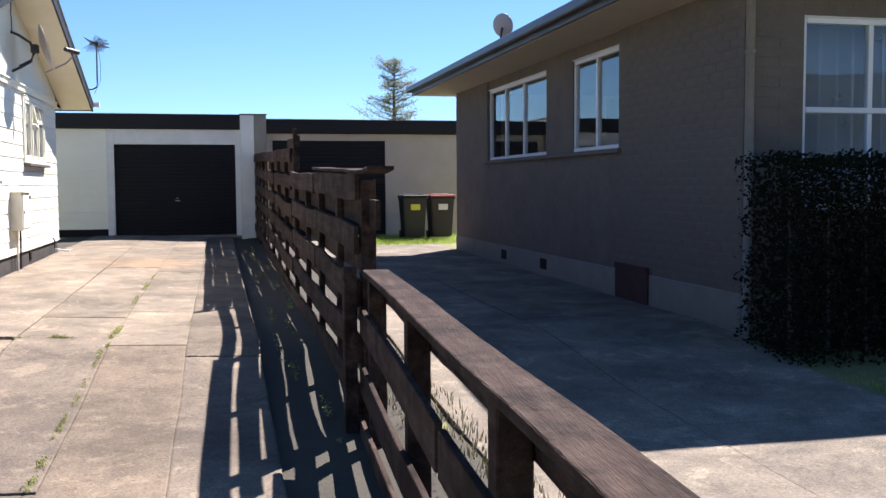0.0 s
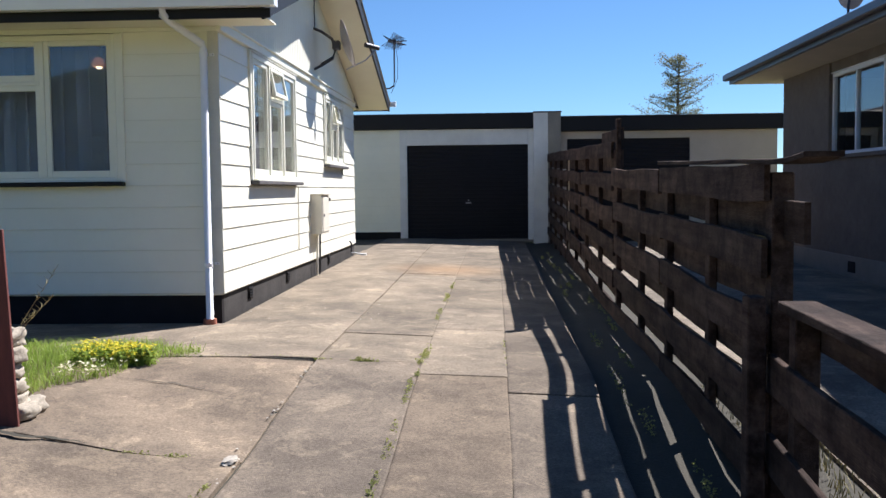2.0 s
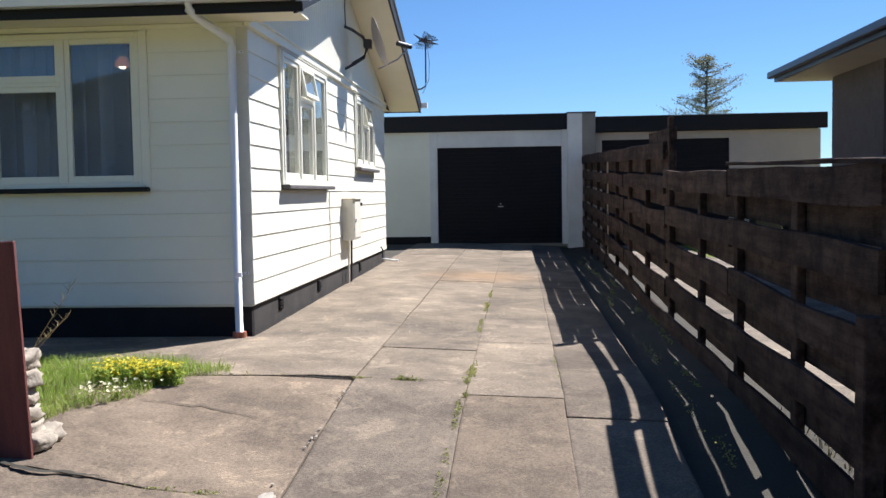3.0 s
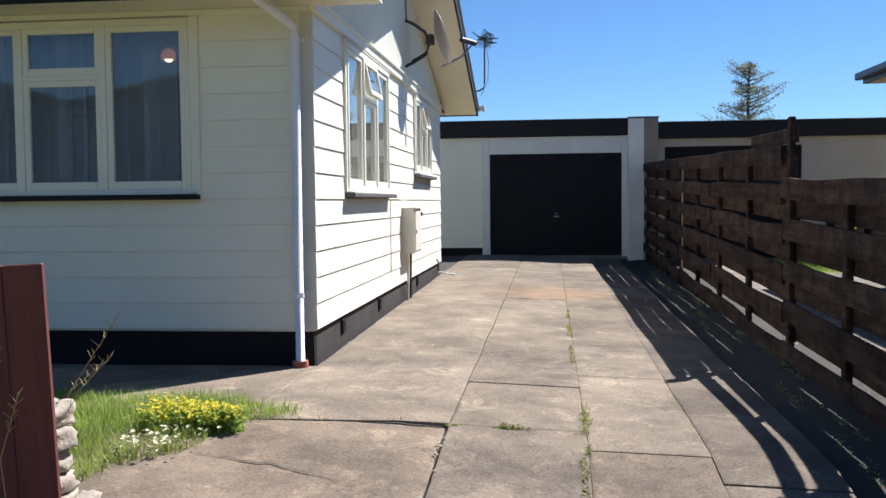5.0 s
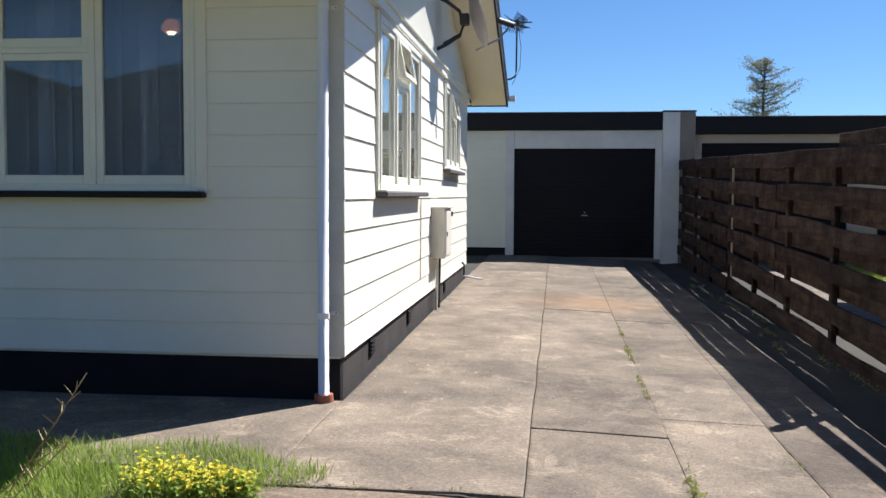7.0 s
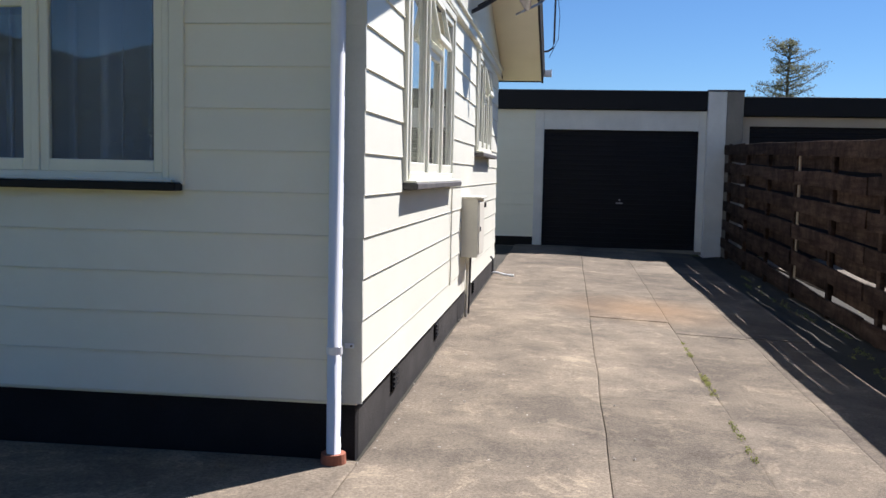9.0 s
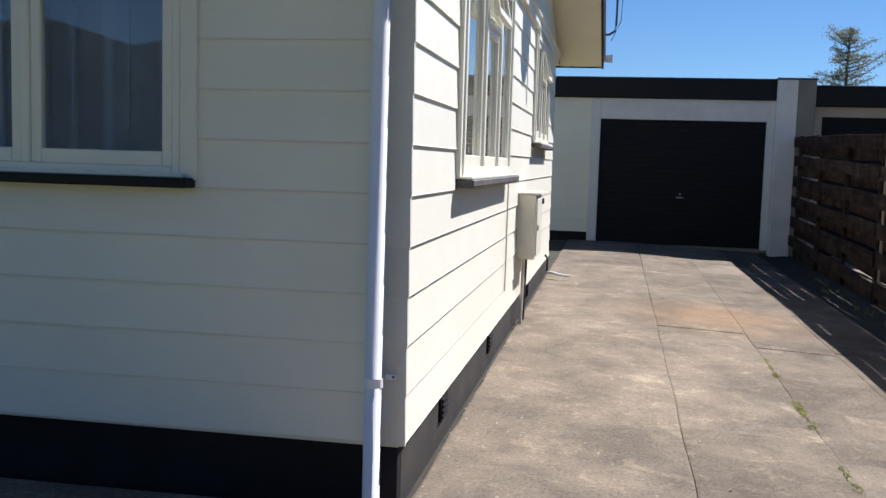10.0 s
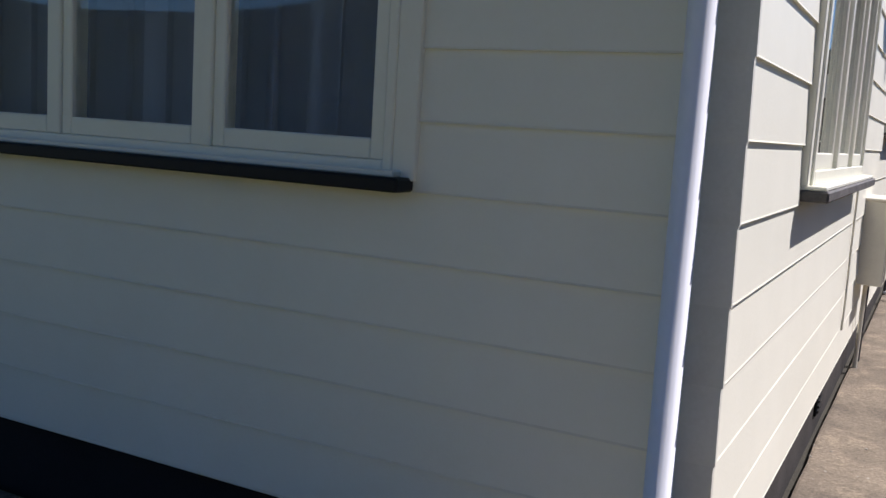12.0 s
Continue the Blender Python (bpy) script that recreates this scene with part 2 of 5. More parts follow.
def box(bm, x0, y0, z0, x1, y1, z1, bev=0.0, m=None):
    """A box between two corners, with its edges rounded off by bev."""
    mat = Matrix.Translation(((x0 + x1) / 2, (y0 + y1) / 2, (z0 + z1) / 2)) @ Matrix.Diagonal((abs(x1 - x0), abs(y1 - y0), abs(z1 - z0), 1))
    r = bmesh.ops.create_cube(bm, size=1, matrix=(m @ mat) if m else mat)
    if bev:
        edges = {e for v in r["verts"] for e in v.link_edges}
        bmesh.ops.bevel(bm, geom=list(edges), offset=bev, segments=1, affect='EDGES')
    return bm


def one(x0, y0, z0, x1, y1, z1, bev=0.0):
    return box(bmesh.new(), x0, y0, z0, x1, y1, z1, bev)


def tube(bm, pts, r, seg=10, ends=None):
    """A round bar along points; ends: its radius at the last point."""
    pts = [Vector(p) for p in pts]
    rings = []
    for i, p in enumerate(pts):
        d = (pts[min(i + 1, len(pts) - 1)] - pts[max(i - 1, 0)]).normalized()
        a = d.cross(Vector((0, 0, 1)) if abs(d.z) < 0.9 else Vector((1, 0, 0))).normalized()
        b = d.cross(a)
        rr = r if ends is None else r + (ends - r) * i / (len(pts) - 1)
        rings.append([bm.verts.new(p + (a * math.cos(k * math.tau / seg) + b * math.sin(k * math.tau / seg)) * rr) for k in range(seg)])
    for u, v in zip(rings, rings[1:]):
        for k in range(seg):
            bm.faces.new((u[k], u[(k + 1) % seg], v[(k + 1) % seg], v[k]))
    bm.faces.new(rings[0])
    bm.faces.new(rings[-1][::-1])
    return bm


def prism(bm, outline, shift):
    """A flat outline drawn out along a vector."""
    a = [bm.verts.new(p) for p in outline]
    b = [bm.verts.new(Vector(p) + Vector(shift)) for p in outline]
    bm.faces.new(a)
    bm.faces.new(b[::-1])
    n = len(a)
    for i in range(n):
        bm.faces.new((a[i], b[i], b[(i + 1) % n], a[(i + 1) % n]))
    bmesh.ops.recalc_face_normals(bm, faces=bm.faces)
    return bm


def step(a, b, v):
    u = min(1.0, max(0.0, (v - a) / (b - a)))
    return u * u * (3 - 2 * u)


ALONG = ((-90, -0.5), (-12, -0.33), (-8, -0.27), (-5, -0.21), (-3.5, -0.15), (-1.9, 0.0), (0, 0.0), (3, 0.024), (8, 0.066), (13, 0.10), (90, 0.1))


def lie(x, y):
    """The height of the ground: it falls to the street and a little towards the fence."""
    z = float(np.interp(y, [a for a, _ in ALONG], [b for _, b in ALONG]))
    z += (max(z, -0.03) - z) * step(0.8, -0.2, x) * step(-6.5, -4.0, y)
    return z - 0.042 * min(2.3, max(0.0, x - 0.9))


# ---- ground ----
def ground_sheet():
    xs = sorted({-300, -120, -60, -30, *range(-16, 25), 30, 60, 120, 300} | {i * 0.25 for i in range(-8, 33)})
    ys = sorted({-300, -120, -60, -30, *range(-18, 20), 24, 30, 60, 120, 300} | {-3.5, -1.9, -1.5, -2.5, -4.5})
    verts = [(x, y, lie(x, y) - 0.035) for y in ys for x in xs]
    n = len(xs)
    return raw(verts, [(j * n + i, j * n + i + 1, (j + 1) * n + i + 1, (j + 1) * n + i) for j in range(len(ys) - 1) for i in range(n - 1)])


ground = part("ground", ground_sheet(), M_TURF, None, smooth=True)
tagged(ground, "rough mown turf around the concrete slabs", "ground", kind="structure")


def soil_sheet():
    """Bare earth under the drive and in the strip on which the fence stands, darkened for the fence's shade."""
    xs, ys = [-0.6 + 0.5 * i for i in range(7)] + [2.90 + 0.1 * i for i in range(14)], [-12.5 + 0.28 * i for i in range(91)]
    verts = [(x, y, lie(x, y) - 0.024 + (0.016 * noise.noise((x * 5, y * 4, 2)) + 0.006 * noise.noise((x * 17, y * 15, 6)) if x > 2.95 else 0)) for y in ys for x in xs]
    n = len(xs)
    return raw(verts, [(j * n + i, j * n + i + 1, (j + 1) * n + i + 1, (j + 1) * n + i) for j in range(len(ys) - 1) for i in range(n - 1)])


soil = part("soil_strip", soil_sheet(), M_SOIL, None, smooth=True)
tagged(soil, "bare earth under the slabs and along the fence, darkened as shade", "soil", kind="structure")


def slab(x0, x1, y0, y1, lift=0.0, gap=0.003, thick=0.05, sink=0.0):
    """One cast slab with worn, slightly wandering edges."""
    nx, ny = max(2, round((x1 - x0) / 0.3)), max(2, round((y1 - y0) / 0.3))
    x0, x1, y0, y1 = x0 + gap, x1 - gap, y0 + gap, y1 - gap
    xs = [x0, x0 + 0.012] + [x0 + (x1 - x0) * i / nx for i in range(1, nx)] + [x1 - 0.012, x1]
    ys = [y0, y0 + 0.012] + [y0 + (y1 - y0) * i / ny for i in range(1, ny)] + [y1 - 0.012, y1]
    verts, n, k = [], len(xs), len(ys)
    for j, y in enumerate(ys):
        for i, x in enumerate(xs):
            w = noise.noise((x * 1.3, y * 1.3, 3.1)) * 0.009 + noise.noise((x * 9, y * 9, 1.7)) * 0.005
            rim = i in (0, n - 1) or j in (0, k - 1)
            z = lie(x, y) + lift + noise.noise((x * 0.9, y * 0.9, 8)) * 0.006 - (0.003 if rim else 0) - sink * step(0.45, 1.13, x)
            verts.append((x + (w if i < 2 or i > n - 3 else 0), y + (w if j < 2 or j > k - 3 else 0), z))
    faces = [(j * n + i, j * n + i + 1, (j + 1) * n + i + 1, (j + 1) * n + i) for j in range(k - 1) for i in range(n - 1)]
    ring = [i for i in range(n)] + [j * n + n - 1 for j in range(1, k)] + [(k - 1) * n + i for i in range(n - 2, -1, -1)] + [j * n for j in range(k - 2, 0, -1)]
    low = len(verts)
    verts += [(verts[i][0], verts[i][1], verts[i][2] - thick) for i in ring]
    m = len(ring)
    faces += [(ring[i], low + i, low + (i + 1) % m, ring[(i + 1) % m]) for i in range(m)]
    return raw(verts, faces)


driveway = thing("driveway", "worn grey concrete driveway with weedy joints", "driveway", kind="structure")
SLABS = [(0.0, 1.15, -1.72, 9.05, 0.012), (0.0, 1.15, 9.05, 12.8, 0.0), (-3.4, 0.0, -1.5, -0.03, 0.008),
         (-0.6, 1.135, -3.67, -1.735, 0.010), (-0.45, 1.13, -6.4, -3.675, 0.006), (-3.0, 1.13, -12.5, -6.405, -0.01)]
SLABS += [(1.15, 1.88, a, b, l) for a, b, l in ((-12.5, -8.6, 0), (-8.6, -5.1, -.01), (-5.1, -1.7, .002), (-1.7, -0.5, .002), (-0.5, 1.56, .008), (1.56, 4.7, 0), (4.7, 9.05, .005), (9.05, 12.8, 0))]
SLABS += [(1.88, 2.48, a, b, l) for a, b, l in ((-12.5, -6.6, 0), (-6.6, -2.03, 0), (-2.03, -0.05, .004), (-0.05, 1.25, .006), (1.25, 4.1, 0), (4.1, 9.05, .004), (9.05, 12.8, 0))]
SLABS += [(2.48, 3.05, a, b, l) for a, b, l in ((-12.5, -6.0, 0), (-6.0, -2.37, 0), (-2.37, 0.05, .008), (0.05, 4.2, 0), (4.2, 8.6, .004), (8.6, 12.8, 0))]


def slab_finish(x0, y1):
    """The near slabs are browner and one wheel strip greyer; the strip along the fence is greyer and darkened for the
    fence's shade.
    """
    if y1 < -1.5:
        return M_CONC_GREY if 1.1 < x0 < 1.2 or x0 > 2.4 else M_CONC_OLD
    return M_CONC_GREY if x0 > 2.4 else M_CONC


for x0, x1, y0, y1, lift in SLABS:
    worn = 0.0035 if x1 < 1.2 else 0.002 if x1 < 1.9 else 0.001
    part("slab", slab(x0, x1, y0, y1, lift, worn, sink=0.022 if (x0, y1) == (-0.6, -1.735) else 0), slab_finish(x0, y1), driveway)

neighbour_drive = thing("pavement", "pale concrete neighbouring drive beyond the fence", "pavement", kind="structure")
for x0, x1 in ((4.15, 5.55), (5.55, 7.16)):
    for y0, y1 in ((-12.5, -8.0), (-8.0, -4.6), (-4.6, -1.2), (-1.2, 2.2), (2.2, 5.6), (5.6, 9.2), (9.2, 12.7)):
        if not (x0 > 5 and y0 > 9):
            part("slab", slab(x0, x1, y0, y1, random.uniform(-.004, .004)), M_CONC2, neighbour_drive)
for y0, y1 in ((-12.5, -8.0), (-8.0, -4.4)):
    part("slab", slab(7.16, 9.6, y0, y1), M_CONC2, neighbour_drive)


# ---- white weatherboard house ----
PITCH, SILL_Z, ROW, NROW = 0.32, 0.269, 0.192, 12
EAVE_Y, BACK_Y, OVER_X, RIDGE_Y, WALL_TOP = -0.52, 8.72, 0.54, 4.1, 2.573
RIDGE_Z = 2.66 + PITCH * (BACK_Y - RIDGE_Y)
REAR, LEFT = 8.0, -9.0
house = thing("house", "single-storey cream weatherboard house on a black base", "house")
W_FRONT = (-2.92, -0.925, 1.265, 2.56)       # x0, x1, z0, z1
W_SIDE = ((1.08, 3.14, 1.29, 2.545), (5.15, 6.75, 1.56, 2.53))


def roof_z(y):
    return RIDGE_Z - PITCH * abs(y - RIDGE_Y)


def spans(a, b, z0, z1, holes):
    """What is left of a..b in a row of boards once the openings are cut out."""
    out = [(a, b)]
    for h0, h1, hz0, hz1 in holes:
        if z0 < hz1 - 0.02 and z1 > hz0 + 0.02:
            out = [s for u, v in out for s in ((u, min(v, h0)), (max(u, h1), v)) if s[1] - s[0] > 0.02]
    return out


def board_front(x0, x1, z0, h, lap=0.011):
    v = [(x0, 0.0, z0), (x1, 0.0, z0), (x1, 0.002, z0 + 0.006), (x0, 0.002, z0 + 0.006), (x0, lap, z0 + h), (x1, lap, z0 + h), (x0, 0.026, z0), (x1, 0.026, z0), (x0, 0.026, z0 + h), (x1, 0.026, z0 + h)]
    return raw(v, [(0, 1, 2, 3), (3, 2, 5, 4), (1, 0, 6, 7), (4, 5, 9, 8), (0, 3, 4, 8, 6), (1, 7, 9, 5, 2), (6, 8, 9, 7)])


def board_side(y0, y1, z0, h):
    v = [(0.0, y0, z0), (0.0, y1, z0), (-0.002, y1, z0 + 0.005), (-0.002, y0, z0 + 0.005), (-0.011, y0, z0 + h), (-0.011, y1, z0 + h), (-0.026, y0, z0), (-0.026, y1, z0), (-0.026, y0, z0 + h), (-0.026, y1, z0 + h)]
    return raw(v, [(0, 1, 2, 3), (3, 2, 5, 4), (1, 0, 6, 7), (4, 5, 9, 8), (0, 3, 4, 8, 6), (1, 7, 9, 5, 2), (6, 8, 9, 7)])


def lapped(ob):
    """A darker tone along the lower lip and underside of a weatherboard."""
    ob.data.materials.append(M_LAP)
    for k in (0, 2):
        ob.data.polygons[k].material_index = 1
    return ob


def wall_with_holes(axis, a, b, z0, z1, d0, d1, holes):
    """A thick wall along x or y with openings through it."""
    bm = bmesh.new()

    def put(u0, u1, w0, w1):
        if u1 - u0 > 0.001 and w1 - w0 > 0.001:
            box(bm, *((u0, d0, w0, u1, d1, w1) if axis == "x" else (d0, u0, w0, d1, u1, w1)))
    at = a
    for h0, h1, hz0, hz1 in sorted(holes):
        put(at, h0, z0, z1)
        put(h0, h1, z0, hz0)
        put(h0, h1, hz1, z1)
        at = h1
    put(at, b, z0, z1)
    bmesh.ops.remove_doubles(bm, verts=bm.verts, dist=0.0001)
    return bm


wall_front = part("wall", wall_with_holes("x", LEFT, -0.03, 0.25, 2.66, 0.03, 0.13, [W_FRONT]), M_TRIM, house, "shaded cream weatherboard front wall")
wall_side = part("wall", wall_with_holes("y", 0.03, REAR, 0.25, 2.66, -0.13, -0.03, W_SIDE), M_TRIM, house, "sunlit cream weatherboard side wall")
part("wall", one(LEFT, REAR - 0.1, 0.2, -0.13, REAR, 2.66), M_TRIM, house)
part("wall", one(LEFT, 0.13, 0.2, LEFT + 0.1, REAR - 0.1, 2.66), M_TRIM, house)
part("base_wall", one(LEFT, 0.035, -0.2, -0.035, 0.1, 0.262, 0.004), M_BASE, house, "foundation wall, toned black for the shade")
base_side = part("base_wall", one(-0.1, 0.1, -0.2, -0.035, REAR, 0.262, 0.004), M_BASE_SUN, house, "foundation wall with small vents, toned lighter for the sun")
part("room_wall", one(LEFT + 0.2, 3.4, 0.3, -0.2, 3.5, 2.6), M_ROOM, house)
part("room_floor", one(LEFT + 0.1, 0.14, 0.28, -0.14, REAR - 0.1, 0.34), M_ROOM, house)
part("room_ceiling", one(LEFT + 0.1, 0.13, 2.60, -0.14, REAR - 0.1, 2.64), M_ROOM, house)

# small vents and a conduit stub in the dark foundation
for y, w in ((0.92, 0.16), (2.64, 0.16), (5.4, 0.16)):
    vent = part("vent", one(-0.034, y, 0.11, -0.022, y + w, 0.235, 0.003), M_BASE, base_side, "small dark foundation vent")
    for k in range(4):
        part("louvre", one(-0.022, y + 0.012, 0.125 + k * 0.027, -0.012, y + w - 0.012, 0.137 + k * 0.027), M_BLACK, base_side)

# roof: two sloped sheets with corrugations, soffits, barge boards, gutter


def corrugated(y0, y1, x0, x1, t=0.012, pitch=0.076):
    n = int((x1 - x0) / pitch * 4)
    verts, faces = [], []
    for i in range(n + 1):
        x = x0 + (x1 - x0) * i / n
        w = 0.009 * math.cos(i * math.pi / 2)
        for y in (y0, y1):
            verts += [(x, y, roof_z(y) + 0.035 + w), (x, y, roof_z(y) + 0.035 + w - 0.004)]
    for i in range(n):
        a = i * 4
        faces += [(a, a + 4, a + 6, a + 2), (a + 1, a + 3, a + 7, a + 5), (a, a + 1, a + 5, a + 4), (a + 2, a + 6, a + 7, a + 3)]
    return raw(verts, faces)


roof = part("roof", corrugated(EAVE_Y - 0.06, RIDGE_Y, LEFT - 0.4, OVER_X + 0.02), M_IRON, house, "corrugated iron roof")
part("roof_sheet", corrugated(BACK_Y + 0.05, RIDGE_Y, LEFT - 0.4, OVER_X + 0.02), M_IRON, roof)
for ya, yb in ((EAVE_Y, RIDGE_Y), (BACK_Y, RIDGE_Y)):
    part("soffit", prism(bmesh.new(), [(0.0, ya, roof_z(ya) - 0.07), (0.0, yb, roof_z(yb) - 0.12), (0.0, yb, roof_z(yb) - 0.10), (0.0, ya, roof_z(ya) - 0.05)], (OVER_X - 0.025, 0, 0)), M_CREAM, house, "cream boarded underside of the gable overhang")
    part("barge_board", prism(bmesh.new(), [(OVER_X - 0.025, ya, roof_z(ya) - 0.09), (OVER_X - 0.025, yb, roof_z(yb) - 0.16), (OVER_X - 0.025, yb, roof_z(yb) + 0.02), (OVER_X - 0.025, ya, roof_z(ya) + 0.02)], (0.025, 0, 0)), M_BLACK, house, "black barge board")
part("soffit", one(LEFT - 0.4, EAVE_Y + 0.02, 2.615, OVER_X - 0.03, 0.03, 2.63), M_CREAM, house, "cream flat eave lining")
part("fascia", one(LEFT - 0.4, EAVE_Y - 0.012, 2.585, OVER_X + 0.05, EAVE_Y + 0.018, 2.66, 0.004), M_BLACK, house, "black fascia board")
part("fascia", one(LEFT - 0.4, BACK_Y - 0.02, 2.58, OVER_X - 0.03, BACK_Y + 0.01, 2.68, 0.004), M_BLACK, house)
part("soffit", one(LEFT - 0.4, REAR + 0.002, 2.60, -0.002, BACK_Y - 0.022, 2.615), M_CREAM, house)


def gutter(y, s, x0, x1):
    """An open quad gutter; s: +1 or -1, the side on which it hangs."""
    o = [(0, 2.665), (0.0, 2.745), (0.006 * s, 2.745), (0.006 * s, 2.672), (0.10 * s, 2.672), (0.112 * s, 2.752), (0.122 * s, 2.752), (0.122 * s, 2.742), (0.106 * s, 2.664)]
    return prism(bmesh.new(), [(x0, y + a, b) for a, b in o], (x1 - x0, 0, 0))


gut = part("gutter", gutter(EAVE_Y - 0.014, -1, LEFT - 0.4, OVER_X + 0.11), M_PVC, house, "white plastic gutter")
part("gutter_end", one(OVER_X + 0.105, EAVE_Y - 0.14, 2.66, OVER_X + 0.112, EAVE_Y - 0.012, 2.756), M_PVC, gut)
part("gutter", gutter(BACK_Y + 0.012, 1, LEFT - 0.4, OVER_X + 0.10), M_PVC, house, "white plastic gutter")
part("gutter_end", one(OVER_X + 0.095, BACK_Y + 0.012, 2.66, OVER_X + 0.105, BACK_Y + 0.14, 2.756), M_PVC, gut)

# gable: ribbed sheet above a moulded belt


def gable_sheet():
    verts, faces = [], []
    n = 320
    for i in range(n + 1):
        y = 0.02 + (REAR - 0.02) * i / n
        x = 0.002 if i % 4 < 2 else -0.006
        z1 = roof_z(y) - 0.10
        verts += [(x, y, 2.66), (x, y, z1), (-0.03, y, 2.66), (-0.03, y, z1)]
    for i in range(n):
        a = i * 4
        faces += [(a, a + 4, a + 5, a + 1), (a + 2, a + 3, a + 7, a + 6)]
    return raw(verts, faces)


part("gable_cladding", gable_sheet(), M_BOARD, house, "off-white vertically ribbed gable cladding")
belt = part("belt_moulding", one(-0.02, -0.02, WALL_TOP + 0.002, 0.03, REAR, 2.665, 0.006), M_TRIM, house, "cream belt moulding under the gable")
part("drip_edge", one(-0.02, -0.03, 2.652, 0.052, REAR, 2.678, 0.005), M_TRIM, belt)
part("frieze_board", one(LEFT, -0.012, WALL_TOP + 0.002, -0.03, 0.03, 2.613, 0.004), M_TRIM, house)
part("corner_board", one(-0.075, 0.0, WALL_TOP - 0.004, 0.012, 0.03, 2.615, 0.004), M_TRIM, house)

# boards and the folded soakers at the corner
for k in range(NROW):
    z0 = SILL_Z + ROW * k
    for a, b in spans(LEFT, -0.02, z0, z0 + ROW, [(W_FRONT[0] - 0.01, W_FRONT[1] + 0.01, *W_FRONT[2:])]):
        cuts = [a] + [c for c in (-6.2 + (k % 3) * 0.7, -3.6 + (k % 2) * 0.45) if a + 0.3 < c < b - 0.3] + [b]
        for u, v in zip(cuts, cuts[1:]):
            lapped(part("weatherboard", board_front(u, v, z0 + random.uniform(-.0015, .0015), ROW + 0.004), M_BOARD, wall_front))
    for a, b in spans(0.0, REAR, z0, z0 + ROW, [(h[0] - 0.01, h[1] + 0.01, *h[2:]) for h in W_SIDE]):
        cuts = [a] + [c for c in (3.9 + (k * 37 % 5) * 0.5,) if a + 0.3 < c < b - 0.3] + [b]
        for u, v in zip(cuts, cuts[1:]):
            lapped(part("weatherboard", board_side(u, v, z0 + random.uniform(-.0015, .0015), ROW + 0.004), M_BOARD, wall_side))
    j = random.uniform(-.001, .001)
    v = [(-0.098, -0.005, z0 - .003), (0.002, -0.003, z0 - .003), (-0.0025, -0.0015, z0 + ROW), (-0.098, -0.0015, z0 + ROW), (-0.098, 0.02, z0 - .003), (0.002, 0.012, z0 - .003), (-0.0025, 0.02, z0 + ROW), (-0.098, 0.02, z0 + ROW)]
    soak = raw([(a + j, b, c) for a, b, c in v], [(0, 1, 2, 3), (1, 5, 6, 2), (0, 4, 5, 1), (3, 2, 6, 7), (0, 3, 7, 4)])
    part("corner_soaker", soak, M_SOAKER, wall_front, "folded metal corner soaker" if k == 0 else "")


def sash(parent, pl, u0, u1, z0, z1, axis, w=0.045, d=0.035):
    """A glazed light: four rails and a pane. pl: the plane of its outer face."""
    def put(a0, a1, c0, c1, e0, e1):
        return (a0, e0, c0, a1, e1, c1) if axis == "x" else (e0, a0, c0, e1, a1, c1)
    s = 1 if axis == "x" else -1
    e0, e1 = (pl, pl + d) if axis == "x" else (pl - d, pl)
    for a0, a1, c0, c1 in ((u0, u0 + w, z0, z1), (u1 - w, u1, z0, z1), (u0 + w, u1 - w, z0, z0 + w * 1.3), (u0 + w, u1 - w, z1 - w, z1)):
        part("sash_rail", one(*put(a0, a1, c0, c1, e0, e1), 0.004), M_TRIM, parent)
    g0, g1 = (pl + 0.018, pl + 0.022) if axis == "x" else (pl - 0.022, pl - 0.018)
    pane = part("pane", one(*put(u0 + w - .004, u1 - w + .004, z0 + w * 1.3 - .004, z1 - w + .004, g0, g1)), M_GLASS, parent)
    pane.visible_shadow = False
    return pane


def curtain(axis, u0, u1, z0, z1, at, amp=0.03, waves=9):
    """A net hung almost flat, with narrow folds where it doubles over itself."""
    rng = random.Random(int(waves * 31 + abs(u0) * 7))
    line, k = [(u0, at)], 0
    while line[-1][0] < u1 - 0.03:
        u = line[-1][0] + rng.uniform(0.10, 0.19)
        w = at + amp * 0.25 * math.sin(k * 1.9)
        f = rng.uniform(0.008, 0.014)
        line += [(u - 0.03, w), (u, w), (u - f, w + 0.006), (u + 0.002, w + 0.012)]
        if rng.random() < 0.8:
            line += [(u - f * 0.8, w + 0.018), (u + 0.004, w + 0.024)]
        k += 1
    verts = [(a, b, z) if axis == "x" else (b, a, z) for a, b in line for z in (z0, z1)]
    return raw(verts, [(2 * i, 2 * i + 2, 2 * i + 3, 2 * i + 1) for i in range(len(line) - 1)])


# front window: three lights, the middle one with a small upper light
window_front = part("window", one(W_FRONT[0] - 0.08, -0.026, W_FRONT[3] + 0.009, W_FRONT[1] + 0.08, 0.02, W_FRONT[3] + 0.018, 0.002), M_TRIM, house, "cream timber window with black sill")
x0, x1, z0, z1 = W_FRONT
part("frame", one(x0, -0.018, z0, x0 + 0.03, 0.10, z1, 0.004), M_TRIM, window_front)
part("frame", one(x1 - 0.03, -0.018, z0, x1, 0.10, z1, 0.004), M_TRIM, window_front)
part("frame", one(x0 + 0.03, -0.018, z1 - 0.05, x1 - 0.03, 0.10, z1, 0.004), M_TRIM, window_front)
part("frame", one(x0 + 0.03, -0.018, z0, x1 - 0.03, 0.10, z0 + 0.045, 0.004), M_TRIM, window_front)
part("facing", one(x1, -0.014, z0 - 0.005, x1 + 0.07, 0.02, z1 + 0.008, 0.003), M_TRIM, window_front)
